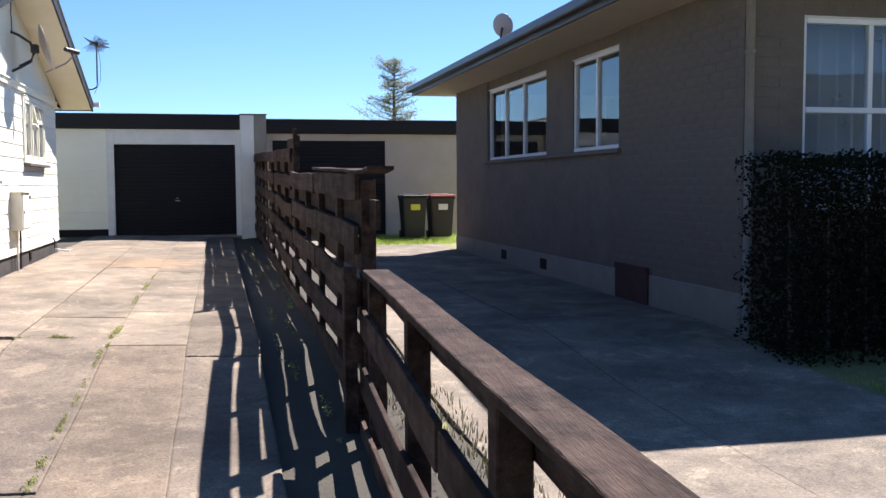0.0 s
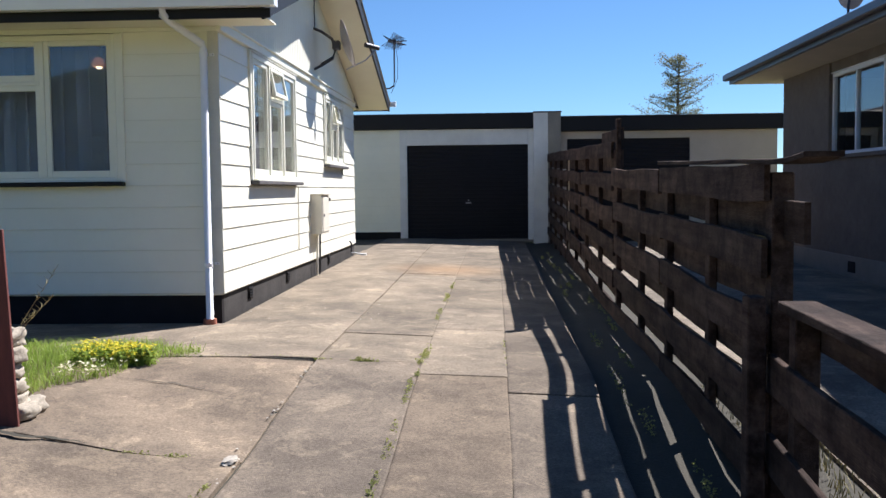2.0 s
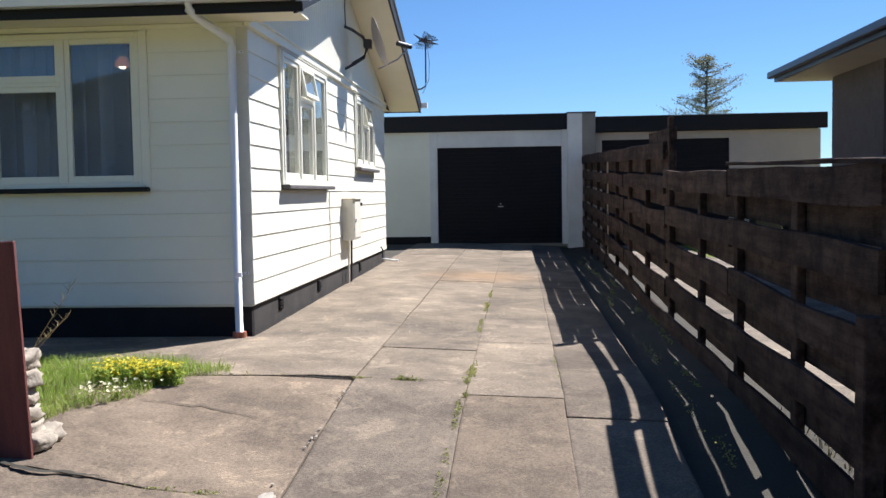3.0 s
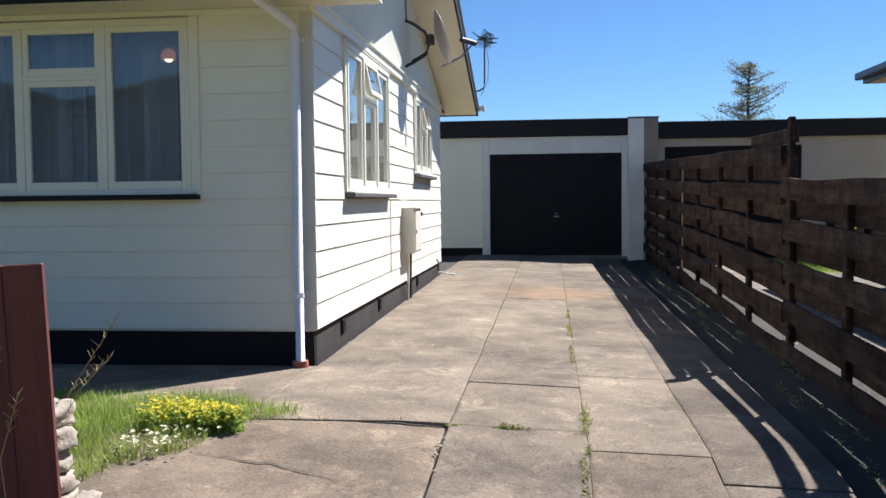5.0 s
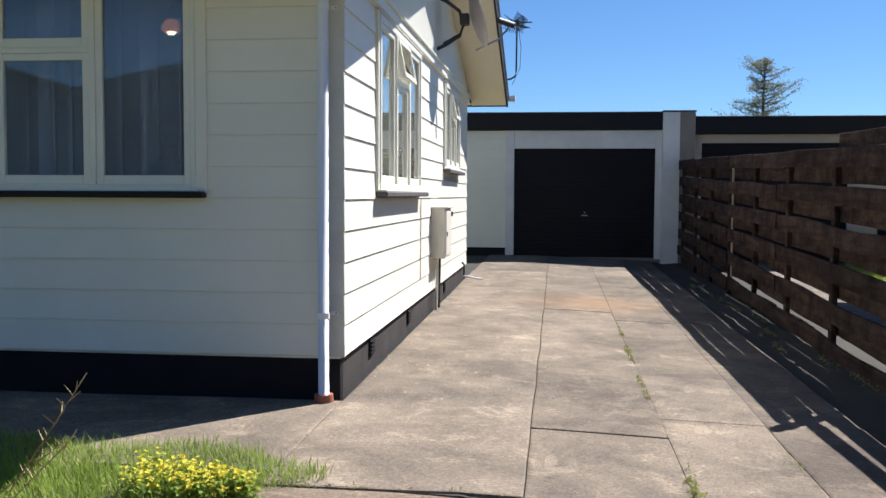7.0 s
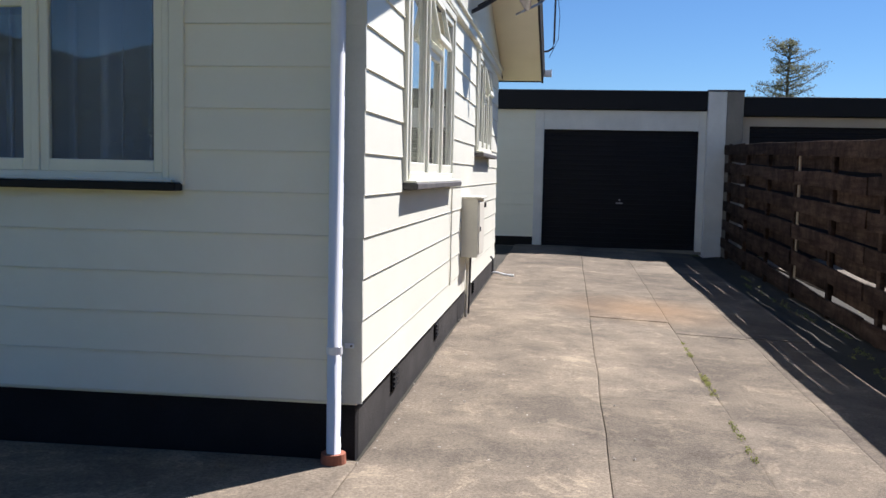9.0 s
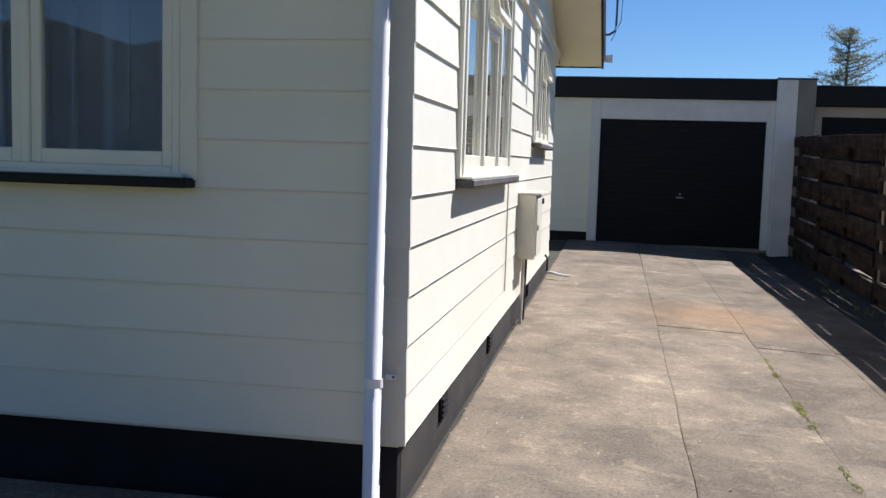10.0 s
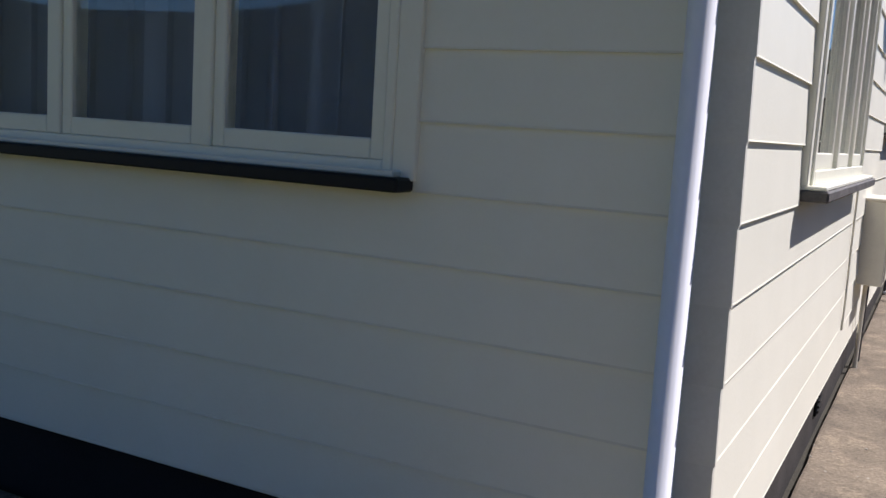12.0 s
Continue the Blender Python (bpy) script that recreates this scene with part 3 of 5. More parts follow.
part("facing", one(x0 - 0.07, -0.014, z0 - 0.005, x0, 0.02, z1 + 0.008, 0.003), M_TRIM, window_front)
for a, b in ((-2.245, -2.215), (-1.605, -1.565)):
    part("mullion", one(a, -0.02, z0 + 0.045, b, 0.10, z1 - 0.05, 0.004), M_TRIM, window_front)
sash(window_front, -0.010, -2.89, -2.245, z0 + 0.045, z1 - 0.05, "x")
sash(window_front, -0.010, -2.215, -1.605, z0 + 0.045, 2.122, "x")
part("transom", one(-2.215, -0.018, 2.122, -1.605, 0.08, 2.157, 0.004), M_TRIM, window_front)
sash(window_front, -0.012, -2.215, -1.605, 2.157, z1 - 0.05, "x")
sash(window_front, -0.010, -1.565, -0.955, z0 + 0.045, z1 - 0.05, "x")
sill = part("window_sill", one(x0 - 0.09, -0.085, z0 - 0.035, x1 + 0.06, 0.02, z0 + 0.004, 0.006), M_BLACK, window_front, "black painted window sill")
part("sill_top", one(x0 - 0.06, -0.055, z0 + 0.004, x1 + 0.03, 0.02, z0 + 0.02, 0.003), M_TRIM, window_front)
for a, b, n in ((-2.95, -2.1, 9), (-2.06, -1.4, 6), (-1.36, -0.9, 5)):
    ob = part("net_curtain", curtain("x", a, b, z0 - 0.6, z1 + 0.03, 0.2, 0.026, n), M_SHEER)
    tagged(ob, "pale sheer net curtain hanging in soft folds", "curtain", "net curtains")

# side windows with the awning light propped open
for n, (y0, y1, z0, z1) in enumerate(W_SIDE):
    win = part("window", one(-0.02, y0 - 0.06, z1 + 0.006, 0.03, y1 + 0.06, z1 + 0.018, 0.002), M_TRIM, house, "cream timber window with an open top light")
    part("frame", one(-0.10, y0, z0, 0.025, y0 + 0.05, z1, 0.004), M_TRIM, win)
    part("frame", one(-0.10, y1 - 0.05, z0, 0.025, y1, z1, 0.004), M_TRIM, win)
    part("frame", one(-0.10, y0 + 0.05, z1 - 0.05, 0.025, y1 - 0.05, z1, 0.004), M_TRIM, win)
    part("frame", one(-0.10, y0 + 0.05, z0, 0.025, y1 - 0.05, z0 + 0.05, 0.004), M_TRIM, win)
    part("facing", one(-0.02, y0 - 0.055, z0, 0.016, y0, z1 + 0.02, 0.003), M_TRIM, win)
    part("facing", one(-0.02, y1, z0, 0.016, y1 + 0.055, z1 + 0.02, 0.003), M_TRIM, win)
    third = (y1 - y0 - 0.1) / 3
    a, b = y0 + 0.05 + third, y0 + 0.05 + 2 * third
    for m in (a, b):
        part("mullion", one(-0.10, m - 0.028, z0 + 0.05, 0.028, m + 0.028, z1 - 0.05, 0.004), M_TRIM, win)
    top = z1 - 0.41
    sash(win, 0.012, y0 + 0.05, a - 0.028, z0 + 0.05, z1 - 0.05, "y")
    sash(win, 0.012, b + 0.028, y1 - 0.05, z0 + 0.05, z1 - 0.05, "y")
    sash(win, 0.012, a + 0.028, b - 0.028, z0 + 0.05, top, "y")
    part("transom", one(-0.08, a + 0.028, top, 0.026, b - 0.028, top + 0.05, 0.004), M_TRIM, win)
    # the open light, hinged at its head and swung out
    lz = z1 - 0.055 - top - 0.045
    hinge = bmesh.new()
    for u0, u1, w0, w1 in ((a + .03, a + .07, -lz, 0), (b - .07, b - .03, -lz, 0), (a + .07, b - .07, -.04, 0), (a + .07, b - .07, -lz, -lz + .045)):
        box(hinge, -0.03, u0, w0, 0.0, u1, w1, 0.003)
    fr = part("sash", hinge, M_TRIM, None, "small top light propped open")
    fr.parent = win
    fr.matrix_basis = Matrix.Translation((0.03, 0, z1 - 0.055)) @ Matrix.Rotation(radians(-11), 4, 'Y')
    pn = part("pane", one(-0.018, a + .066, -lz + .04, -0.014, b - .066, -.036), M_GLASS, None)
    pn.parent, pn.visible_shadow = win, False
    pn.matrix_basis = fr.matrix_basis.copy()
    part("window_sill", one(-0.02, y0 - 0.06, z0 - 0.05, 0.085, y1 + 0.06, z0 - 0.012, 0.006), M_SILL, win, "dark window sill with flaking white top")
    part("sill_top", one(-0.02, y0 - 0.05, z0 - 0.012, 0.075, y1 + 0.05, z0 + 0.002, 0.003), M_TRIM, win)
    ob = part("net_curtain", curtain("y", y0 + 0.02, y1 - 0.02, z0 - 0.6, z1 + 0.03, -0.2, 0.02, 14), M_SHEER)
    tagged(ob, "pale sheer net curtain hanging in soft folds", "curtain", "net curtains")

# downpipe at the corner, with its offset up to the gutter
pipe = part("downpipe", tube(bmesh.new(), [(-0.108, -0.084, 0.03), (-0.108, -0.084, 2.40), (-0.118, -0.10, 2.45), (-0.27, -0.44, 2.58), (-0.29, -0.565, 2.615), (-0.29, -0.58, 2.68)], 0.033, 18), M_PVC, house, "white plastic downpipe", smooth=True)
for z in (0.53, 2.36):
    part("collar", tube(bmesh.new(), [(-0.108, -0.084, z - 0.018), (-0.108, -0.084, z + 0.018)], 0.0375, 18), M_PVC, pipe)
    part("bracket", one(-0.08, -0.012, z - 0.005, -0.035, -0.006, z + 0.018, 0.002), M_PVC, pipe)
    part("screw", tube(bmesh.new(), [(-0.048, -0.012, z + 0.007), (-0.048, -0.017, z + 0.007)], 0.005, 8), M_STEEL, pipe)
part("drain_collar", tube(bmesh.new(), [(-0.108, -0.084, -0.02), (-0.108, -0.084, 0.055)], 0.062, 20, 0.056), M_TERRA, pipe, "terracotta drain socket")

# pendant lamp inside the front room
lamp = thing("pendant_lamp", "glowing orange dome pendant lamp inside the room", "lamp", (-1.49, 1.0, 2.6))
part("cord", tube(bmesh.new(), [(-1.49, 1.0, 2.6), (-1.49, 1.0, 2.50)], 0.006, 6), M_STEEL, lamp)
dome = bmesh.new()
for (ra, za), (rb, zb) in zip(((0.015, 2.51), (0.035, 2.50), (0.06, 2.47), (0.075, 2.43)), ((0.035, 2.50), (0.06, 2.47), (0.075, 2.43), (0.06, 2.415))):
    tube(dome, [(-1.49, 1.0, za), (-1.49, 1.0, zb)], ra, 16, rb)
part("shade", dome, M_LAMP, lamp, "glowing orange shade", smooth=True)
part("bulb", tube(bmesh.new(), [(-1.49, 1.0, 2.44), (-1.49, 1.0, 2.41), (-1.49, 1.0, 2.395)], 0.045, 14, 0.02), M_BULB, lamp, "bright frosted bulb", smooth=True)

# meter box on the side wall
meter = thing("meter_box", "cream steel meter box on the weatherboard wall", "meter box", (0.08, 4.35, 0.6))
part("body", one(-0.01, 4.07, 0.60, 0.14, 4.61, 1.12, 0.006), M_METER, meter)
part("door", one(0.14, 4.11, 0.63, 0.15, 4.58, 1.085, 0.003), M_METER, meter)
part("hood", one(-0.01, 4.05, 1.12, 0.17, 4.63, 1.135, 0.003), M_METER, meter)
part("hinge", one(0.146, 4.55, 1.03, 0.165, 4.61, 1.075, 0.003), M_STEEL, meter, "dark rusty hinge")
part("latch", one(0.148, 4.15, 0.83, 0.158, 4.18, 0.87, 0.002), M_STEEL, meter)
for y in (4.25, 4.45):
    part("conduit", tube(bmesh.new(), [(0.04, y, 0.60), (0.03, y, 0.0)], 0.014, 8), M_METER if y < 4.35 else M_STEEL, meter)

# garden tap and hose stub by the far corner
tap = thing("garden_tap", "white plastic pipe end lying by the wall", "pipe", (0.05, 7.2, 0.1))
part("riser", tube(bmesh.new(), [(0.0, 7.3, 0.34), (0.03, 7.3, 0.30), (0.03, 7.28, 0.12)], 0.012, 8), M_STEEL, tap)
part("spout", tube(bmesh.new(), [(0.03, 7.28, 0.14), (0.09, 7.24, 0.145), (0.2, 7.15, 0.13), (0.30, 7.14, 0.125)], 0.016, 8), M_PVC, tap)

# cable down the wall beside the window
cable = part("cable", tube(bmesh.new(), [(0.006, 3.24, 1.22), (0.004, 3.25, 0.9), (0.008, 3.22, 0.62), (0.004, 3.24, 0.45)], 0.006, 6), M_METER)
tagged(cable, "thin cream cable clipped to the weatherboards", "cable")

# satellite dish on its bent arm
dish = thing("satellite_dish", "grey satellite dish on a bent steel wall bracket", "dish", (0.0, 4.6, 3.0))
part("arm", tube(bmesh.new(), [(0.0, 4.45, 3.34), (0.10, 4.50, 3.30), (0.22, 4.62, 3.22), (0.26, 4.66, 3.08), (0.22, 4.64, 2.96), (0.10, 4.52, 2.86), (0.0, 4.47, 2.80)], 0.019, 10), M_STEEL, dish, "dark bent steel bracket", smooth=True)
part("brace", tube(bmesh.new(), [(0.23, 4.62, 2.98), (0.02, 4.9, 2.93)], 0.012, 8), M_STEEL, dish)
part("clamp", one(0.22, 4.62, 3.08, 0.32, 4.74, 3.20, 0.01), M_STEEL, dish)


def dish_bowl(c, axis, r=0.33, depth=0.07):
    bm = bmesh.new()
    q = Vector(axis).to_track_quat('Z', 'Y')
    rings = []
    for side in (0, 1):
        for i in range(7):
            f = i / 6 if side == 0 else 1 - i / 6
            z = depth * f * f - (0.006 if side else 0)
            rings.append([bm.verts.new(Vector(c) + q @ Vector((r * f * math.cos(k * math.tau / 28) * 0.93, r * f * math.sin(k * math.tau / 28), z))) for k in range(28)] if f > 0 else None)
    for u, v in zip(rings, rings[1:]):
        if u and v:
            for k in range(28):
                bm.faces.new((u[k], u[(k + 1) % 28], v[(k + 1) % 28], v[k]))
    for ring in (rings[1], rings[-2]):
        bm.faces.new(ring)
    bmesh.ops.recalc_face_normals(bm, faces=bm.faces)
    return bm


part("reflector", dish_bowl((0.35, 4.74, 3.16), (0.93, 0.22, 0.28)), M_DISH, dish, "oval grey reflector", smooth=True)
part("feed_arm", tube(bmesh.new(), [(0.38, 4.86, 2.84), (0.60, 5.16, 3.0), (0.72, 5.30, 3.16)], 0.011, 8), M_ALUM, dish)
part("feed_horn", tube(bmesh.new(), [(0.76, 5.34, 3.19), (0.60, 5.16, 3.215)], 0.034, 12), M_STEEL, dish, "dark feed horn")
part("cable", tube(bmesh.new(), [(0.02, 4.45, 3.34), (0.01, 4.48, 3.6), (0.02, 4.46, 3.85)], 0.007, 6), M_STEEL, dish)

# television aerial on a cranked mast at the eave
aerial = thing("tv_aerial", "television aerial on a thin cranked mast at the roof edge", "aerial", (0.52, 8.3, 2.7))
part("mast", tube(bmesh.new(), [(0.51, 8.3, 2.93), (0.60, 8.3, 2.94), (0.66, 8.3, 2.98), (0.675, 8.3, 3.05), (0.68, 8.3, 3.76)], 0.013, 8), M_STEEL, aerial)
part("bracket", one(0.495, 8.26, 2.88, 0.52, 8.34, 2.98, 0.003), M_STEEL, aerial)
boom = part("boom", tube(bmesh.new(), [(0.62, 7.92, 3.70), (0.68, 8.3, 3.735), (0.76, 8.75, 3.78)], 0.010, 6), M_STEEL, aerial)
for i in range(9):
    f = i / 8
    c = Vector((0.63 + 0.13 * f, 7.96 + 0.76 * f, 3.70 + 0.075 * f))
    w = 0.16 - 0.05 * f
    for tilt in (0.55, 1.05, -0.75):
        d = Vector((math.cos(tilt + 0.05 * i), -0.16, math.sin(tilt + 0.05 * i))) * w
        part("element", tube(bmesh.new(), [c - d, c + d], 0.0048, 5), M_STEEL, boom)
part("reflector_bar", tube(bmesh.new(), [(0.56, 8.30, 3.735), (0.90, 8.24, 3.74)], 0.010, 6), M_STEEL, boom)
part("balun", one(0.655, 8.2, 3.70, 0.725, 8.32, 3.765, 0.006), M_STEEL, aerial)
part("cable", tube(bmesh.new(), [(0.70, 8.3, 3.7), (0.74, 8.3, 3.4), (0.73, 8.3, 3.1), (0.62, 8.3, 2.86)], 0.004, 5), M_STEEL, aerial)


# ---- garage block at the end of the drive ----
GY = 12.85
garage = thing("garage", "white flat-roofed garage with a black roller door", "garage")
gw = part("wall", wall_with_holes("x", -4.0, 3.256, 0.05, 2.52, GY + 0.03, GY + 0.16, [(0.46, 3.14, 0.05, 2.155)]), M_WHITEPL, garage, "white painted front wall")
for k in range(12):
    z0 = 0.24 + 0.19 * k
    if z0 < 2.4:
        v = board_front(-4.0, 0.30, z0, min(0.194, 2.5 - z0), 0.02)
        bmesh.ops.translate(v, verts=v.verts, vec=(0, GY, 0))
        part("weatherboard", v, M_BOARD, gw)
part("base_wall", one(-4.0, GY + 0.02, 0.0, 0.30, GY + 0.03, 0.235), M_BASE, garage)
part("jamb", one(0.30, GY - 0.02, 0.05, 0.46, GY + 0.03, 2.5, 0.005), M_WHITEPL, garage)
part("jamb", one(3.14, GY - 0.02, 0.05, 3.256, GY + 0.03, 2.5, 0.005), M_WHITEPL, garage)
part("lintel", one(0.461, GY - 0.015, 2.155, 3.139, GY + 0.03, 2.5, 0.005), M_WHITEPL, garage)


def ribbed(x0, x1, z0, z1, y, pitch=0.085):
    """A roller curtain of pressed steel ribs."""
    n = int((z1 - z0) / pitch)
    prof = []
    for i in range(n):
        z = z0 + (z1 - z0) * i / n
        h = (z1 - z0) / n
        prof += [(y, z), (y, z + h * 0.55), (y + 0.012, z + h * 0.65), (y + 0.012, z + h * 0.9)]
    prof.append((y, z1))
    verts = [(x, a, b) for a, b in prof for x in (x0, x1)]
    return raw(verts, [(2 * i, 2 * i + 1, 2 * i + 3, 2 * i + 2) for i in range(len(prof) - 1)])


door = part("roller_door", ribbed(0.46, 3.14, 0.085, 2.155, GY + 0.05), M_DOOR, garage, "black ribbed steel roller door")
part("bottom_rail", one(0.46, GY + 0.035, 0.07, 3.14, GY + 0.07, 0.14, 0.004), M_DOOR, door)
part("handle", one(1.76, GY + 0.03, 0.86, 1.88, GY + 0.05, 0.885, 0.004), M_ALUM, door, "small bright metal handle")
part("lock", tube(bmesh.new(), [(1.82, GY + 0.05, 0.93), (1.82, GY + 0.035, 0.93)], 0.018, 10), M_ALUM, door)
part("fascia", one(-4.2, GY - 0.10, 2.51, 3.256, GY - 0.06, 2.83, 0.006), M_BLACK, garage, "deep black fascia")
part("soffit", one(-4.2, GY - 0.06, 2.505, 3.255, GY + 0.03, 2.53), M_BLACK, garage)
part("capping", one(-4.2, GY - 0.115, 2.83, 3.256, GY - 0.03, 2.845, 0.003), M_GUTTER, garage)
part("roof", one(-4.2, GY - 0.03, 2.70, 3.35, 19.0, 2.80), M_IRON, garage)
part("wall", one(-4.0, GY + 0.16, 0.0, -3.9, 18.8, 2.70), M_WHITEPL, garage)
part("wall", one(-4.0, 18.8, 0.0, 8.6, 18.9, 2.70), M_WHITEPL, garage)
part("floor", one(-3.9, GY + 0.0, 0.0, 3.256, 18.8, 0.068), M_PLASTER, garage)

party = thing("party_wall", "painted block party wall between the two garages", "wall")
part("white_half", one(3.258, GY - 0.16, -0.05, 3.57, 18.8, 2.83, 0.008), M_WHITEPL, party, "white painted half")
part("grey_half", one(3.572, GY - 0.16, -0.05, 3.852, 18.8, 2.83, 0.008), M_PLASTER, party, "grey rendered half")
part("cap", one(3.246, GY - 0.175, 2.83, 3.866, 18.8, 2.862, 0.006), M_GUTTER, party)

garage_2 = thing("garage", "beige garage with a dark door and black fascia", "garage")
part("wall", wall_with_holes("x", 3.857, 8.56, -0.1, 2.42, GY + 0.05, GY + 0.17, [(4.0, 6.68, -0.1, 2.26)]), M_BEIGE, garage_2, "beige painted front wall")
d2 = part("roller_door", ribbed(4.0, 6.68, 0.0, 2.26, GY + 0.1), M_DOOR, garage_2, "black ribbed steel roller door")
part("fascia", one(3.857, GY - 0.10, 2.43, 8.66, GY - 0.06, 2.74, 0.006), M_BLACK, garage_2, "deep black fascia")
part("soffit", one(3.857, GY - 0.06, 2.425, 8.66, GY + 0.05, 2.445), M_BLACK, garage_2)
part("capping", one(3.857, GY - 0.115, 2.74, 8.66, GY - 0.03, 2.755, 0.003), M_GUTTER, garage_2)
part("roof", one(3.857, GY - 0.03, 2.60, 8.66, 19.0, 2.70), M_IRON, garage_2)
part("wall", one(8.46, GY + 0.17, 0.0, 8.56, 18.8, 2.60), M_BEIGE, garage_2)

# ---- neighbouring brick house ----
NX, NY0, NY1, NTOP = 7.2, -2.36, 7.9, 2.93
brick_house = thing("house", "dark grey painted brick house in its own shade", "house")
N_WIN = ((2.85, 5.75, 1.60, 2.78), (0.30, 1.82, 1.60, 2.78))
N_HOLE = ((0.30, 5.75, 1.60, 2.93),)
part("panel", wall_with_holes("y", 0.302, 5.748, 1.602, 2.925, NX + 0.035, NX + 0.10, N_WIN), M_BRICK, brick_house, "plain painted panel between the windows")
core = part("wall", wall_with_holes("y", NY0 + 0.005, NY1 - 0.004, -0.4, NTOP, NX + 0.0028, NX + 0.25, N_HOLE), M_MORTAR, brick_house, "painted brick side wall")
part("wall", one(NX + 0.11, NY1 - 0.11, -0.4, 15.0, NY1, NTOP), M_BEIGE, brick_house)
F_WIN = [(7.78, 9.6, 0.95, 2.66)]
front_core = part("wall", wall_with_holes("x", NX + 0.251, 15.0, -0.4, NTOP, NY0 + 0.0035, NY0 + 0.25, F_WIN), M_MORTAR, brick_house, "painted brick front wall")
part("wall", one(14.9, NY0 + 0.25, -0.4, 15.0, NY1 - 0.11, NTOP), M_BEIGE, brick_house)
part("room_wall", one(NX + 3.0, NY0 + 0.3, -0.2, NX + 3.1, NY1 - 0.2, NTOP - 0.1), M_ROOM, brick_house)
part("room_floor", one(NX + 0.25, NY0 + 0.25, 0.1, 14.9, NY1 - 0.11, 0.2), M_ROOM, brick_house)
part("plinth", one(NX - 0.015, NY0 - 0.015, -0.45, NX + 0.11, NY1, 0.22, 0.01), M_PLASTER, brick_house, "grey plastered plinth")
part("plinth", one(NX + 0.11, NY0 - 0.015, -0.45, 15.0, NY0 + 0.11, 0.22, 0.01), M_PLASTER, brick_house)
for y in (4.6, 2.7):
    part("vent", one(NX - 0.024, y, 0.0, NX - 0.012, y + 0.26, 0.15, 0.004), M_BASE, brick_house)
hatch = part("hatch", one(NX - 0.035, -0.55, -0.15, NX - 0.012, 0.30, 0.30, 0.006), M_HATCH, brick_house, "dark reddish under-floor hatch")
part("hatch_rail", one(NX - 0.045, -0.55, 0.24, NX - 0.034, 0.30, 0.30, 0.003), M_HATCH, brick_house)
for n, (y0, y1, z0, z1) in enumerate(N_WIN):
    w = part("window", one(NX + 0.02, y0, z1 - 0.012, NX + 0.11, y1, z1 - 0.002), M_ALU, brick_house, "white framed window reflecting the sky")
    x = NX + 0.05
    bars = [y0, y0 + (y1 - y0) * 0.36, y0 + (y1 - y0) * 0.68, y1 - 0.05] if n == 0 else [y0, (y0 + y1) / 2 - 0.02, y1 - 0.05]
    for b in bars:
        part("frame", one(x, b, z0 + 0.03, x + 0.06, b + 0.05, z1 - 0.015, 0.004), M_ALU, w)
    part("frame", one(x - 0.005, y0, z0, x + 0.06, y1, z0 + 0.05, 0.004), M_ALU, w)
    part("frame", one(x, y0, z1 - 0.065, x + 0.06, y1, z1 - 0.013, 0.004), M_ALU, w)
    for a, b in zip(bars, bars[1:]):
        g = part("pane", one(x + 0.03, a + 0.045, z0 + 0.045, x + 0.034, b + 0.005, z1 - 0.06), M_GLASS, w)
        g.visible_shadow = False
part("window_sill", one(NX - 0.05, 0.22, 1.545, NX + 0.11, 5.83, 1.598, 0.006), M_BRICK, brick_house)
fw = part("window", one(7.78, NY0 + 0.02, 2.646, 9.6, NY0 + 0.11, 2.658), M_ALU, brick_house, "large white framed front window with net curtain")
for a, b, c, d in ((7.78, 7.83, 0.96, 2.645), (8.46, 8.51, 0.96, 2.645), (9.55, 9.6, 0.96, 2.645)):
    part("frame", one(a, NY0 + 0.04, c, b, NY0 + 0.1, d, 0.004), M_ALU, fw)
for z in (0.95, 1.81, 2.595):
    part("frame", one(7.83, NY0 + 0.035, z, 9.55, NY0 + 0.1, z + 0.05, 0.004), M_ALU, fw)
g = part("pane", one(7.82, NY0 + 0.068, 0.99, 9.56, NY0 + 0.072, 2.61), M_GLASS, fw)
g.visible_shadow = False
nc = part("net_curtain", curtain("x", 7.8, 9.58, 0.9, 2.66, NY0 + 0.36, 0.02, 12), M_SHEER)
tagged(nc, "pale sheer net curtain hanging in soft folds", "curtain", "net curtains")
dp = part("downpipe", tube(bmesh.new(), [(NX + 0.02, NY0 - 0.06, -0.28), (NX + 0.02, NY0 - 0.06, 2.95)], 0.04, 14), M_PLASTER, brick_house, "grey painted downpipe", smooth=True)
for z in (0.4, 2.3):
    part("bracket", tube(bmesh.new(), [(NX + 0.02, NY0 - 0.06, z), (NX + 0.02, NY0 - 0.06, z + 0.03)], 0.046, 14), M_PLASTER, dp)

# low hipped roof with an overhang all round
NE, NZ, NPI = 0.72, 3.05, 0.30
ex0, ey0, ex1, ey1 = NX - NE, NY0 - 0.3, 15.6, NY1 + 0.6
hw = (ey1 - ey0) / 2
rz = NZ + hw * NPI
rv = [(ex0, ey0, NZ), (ex1, ey0, NZ), (ex1, ey1, NZ), (ex0, ey1, NZ), (ex0 + hw, (ey0 + ey1) / 2, rz), (ex1, (ey0 + ey1) / 2, rz)]
nroof = part("roof", raw(rv, [(0, 1, 5, 4), (3, 4, 5, 2), (0, 4, 3), (1, 2, 5), (0, 3, 2, 1)]), M_TILE, brick_house, "low dark hipped roof")
part("soffit", one(ex0 + 0.03, ey0 + 0.03, NTOP - 0.005, ex1, ey1 - 0.03, NTOP + 0.015), M_BEIGE, brick_house, "beige eave lining")
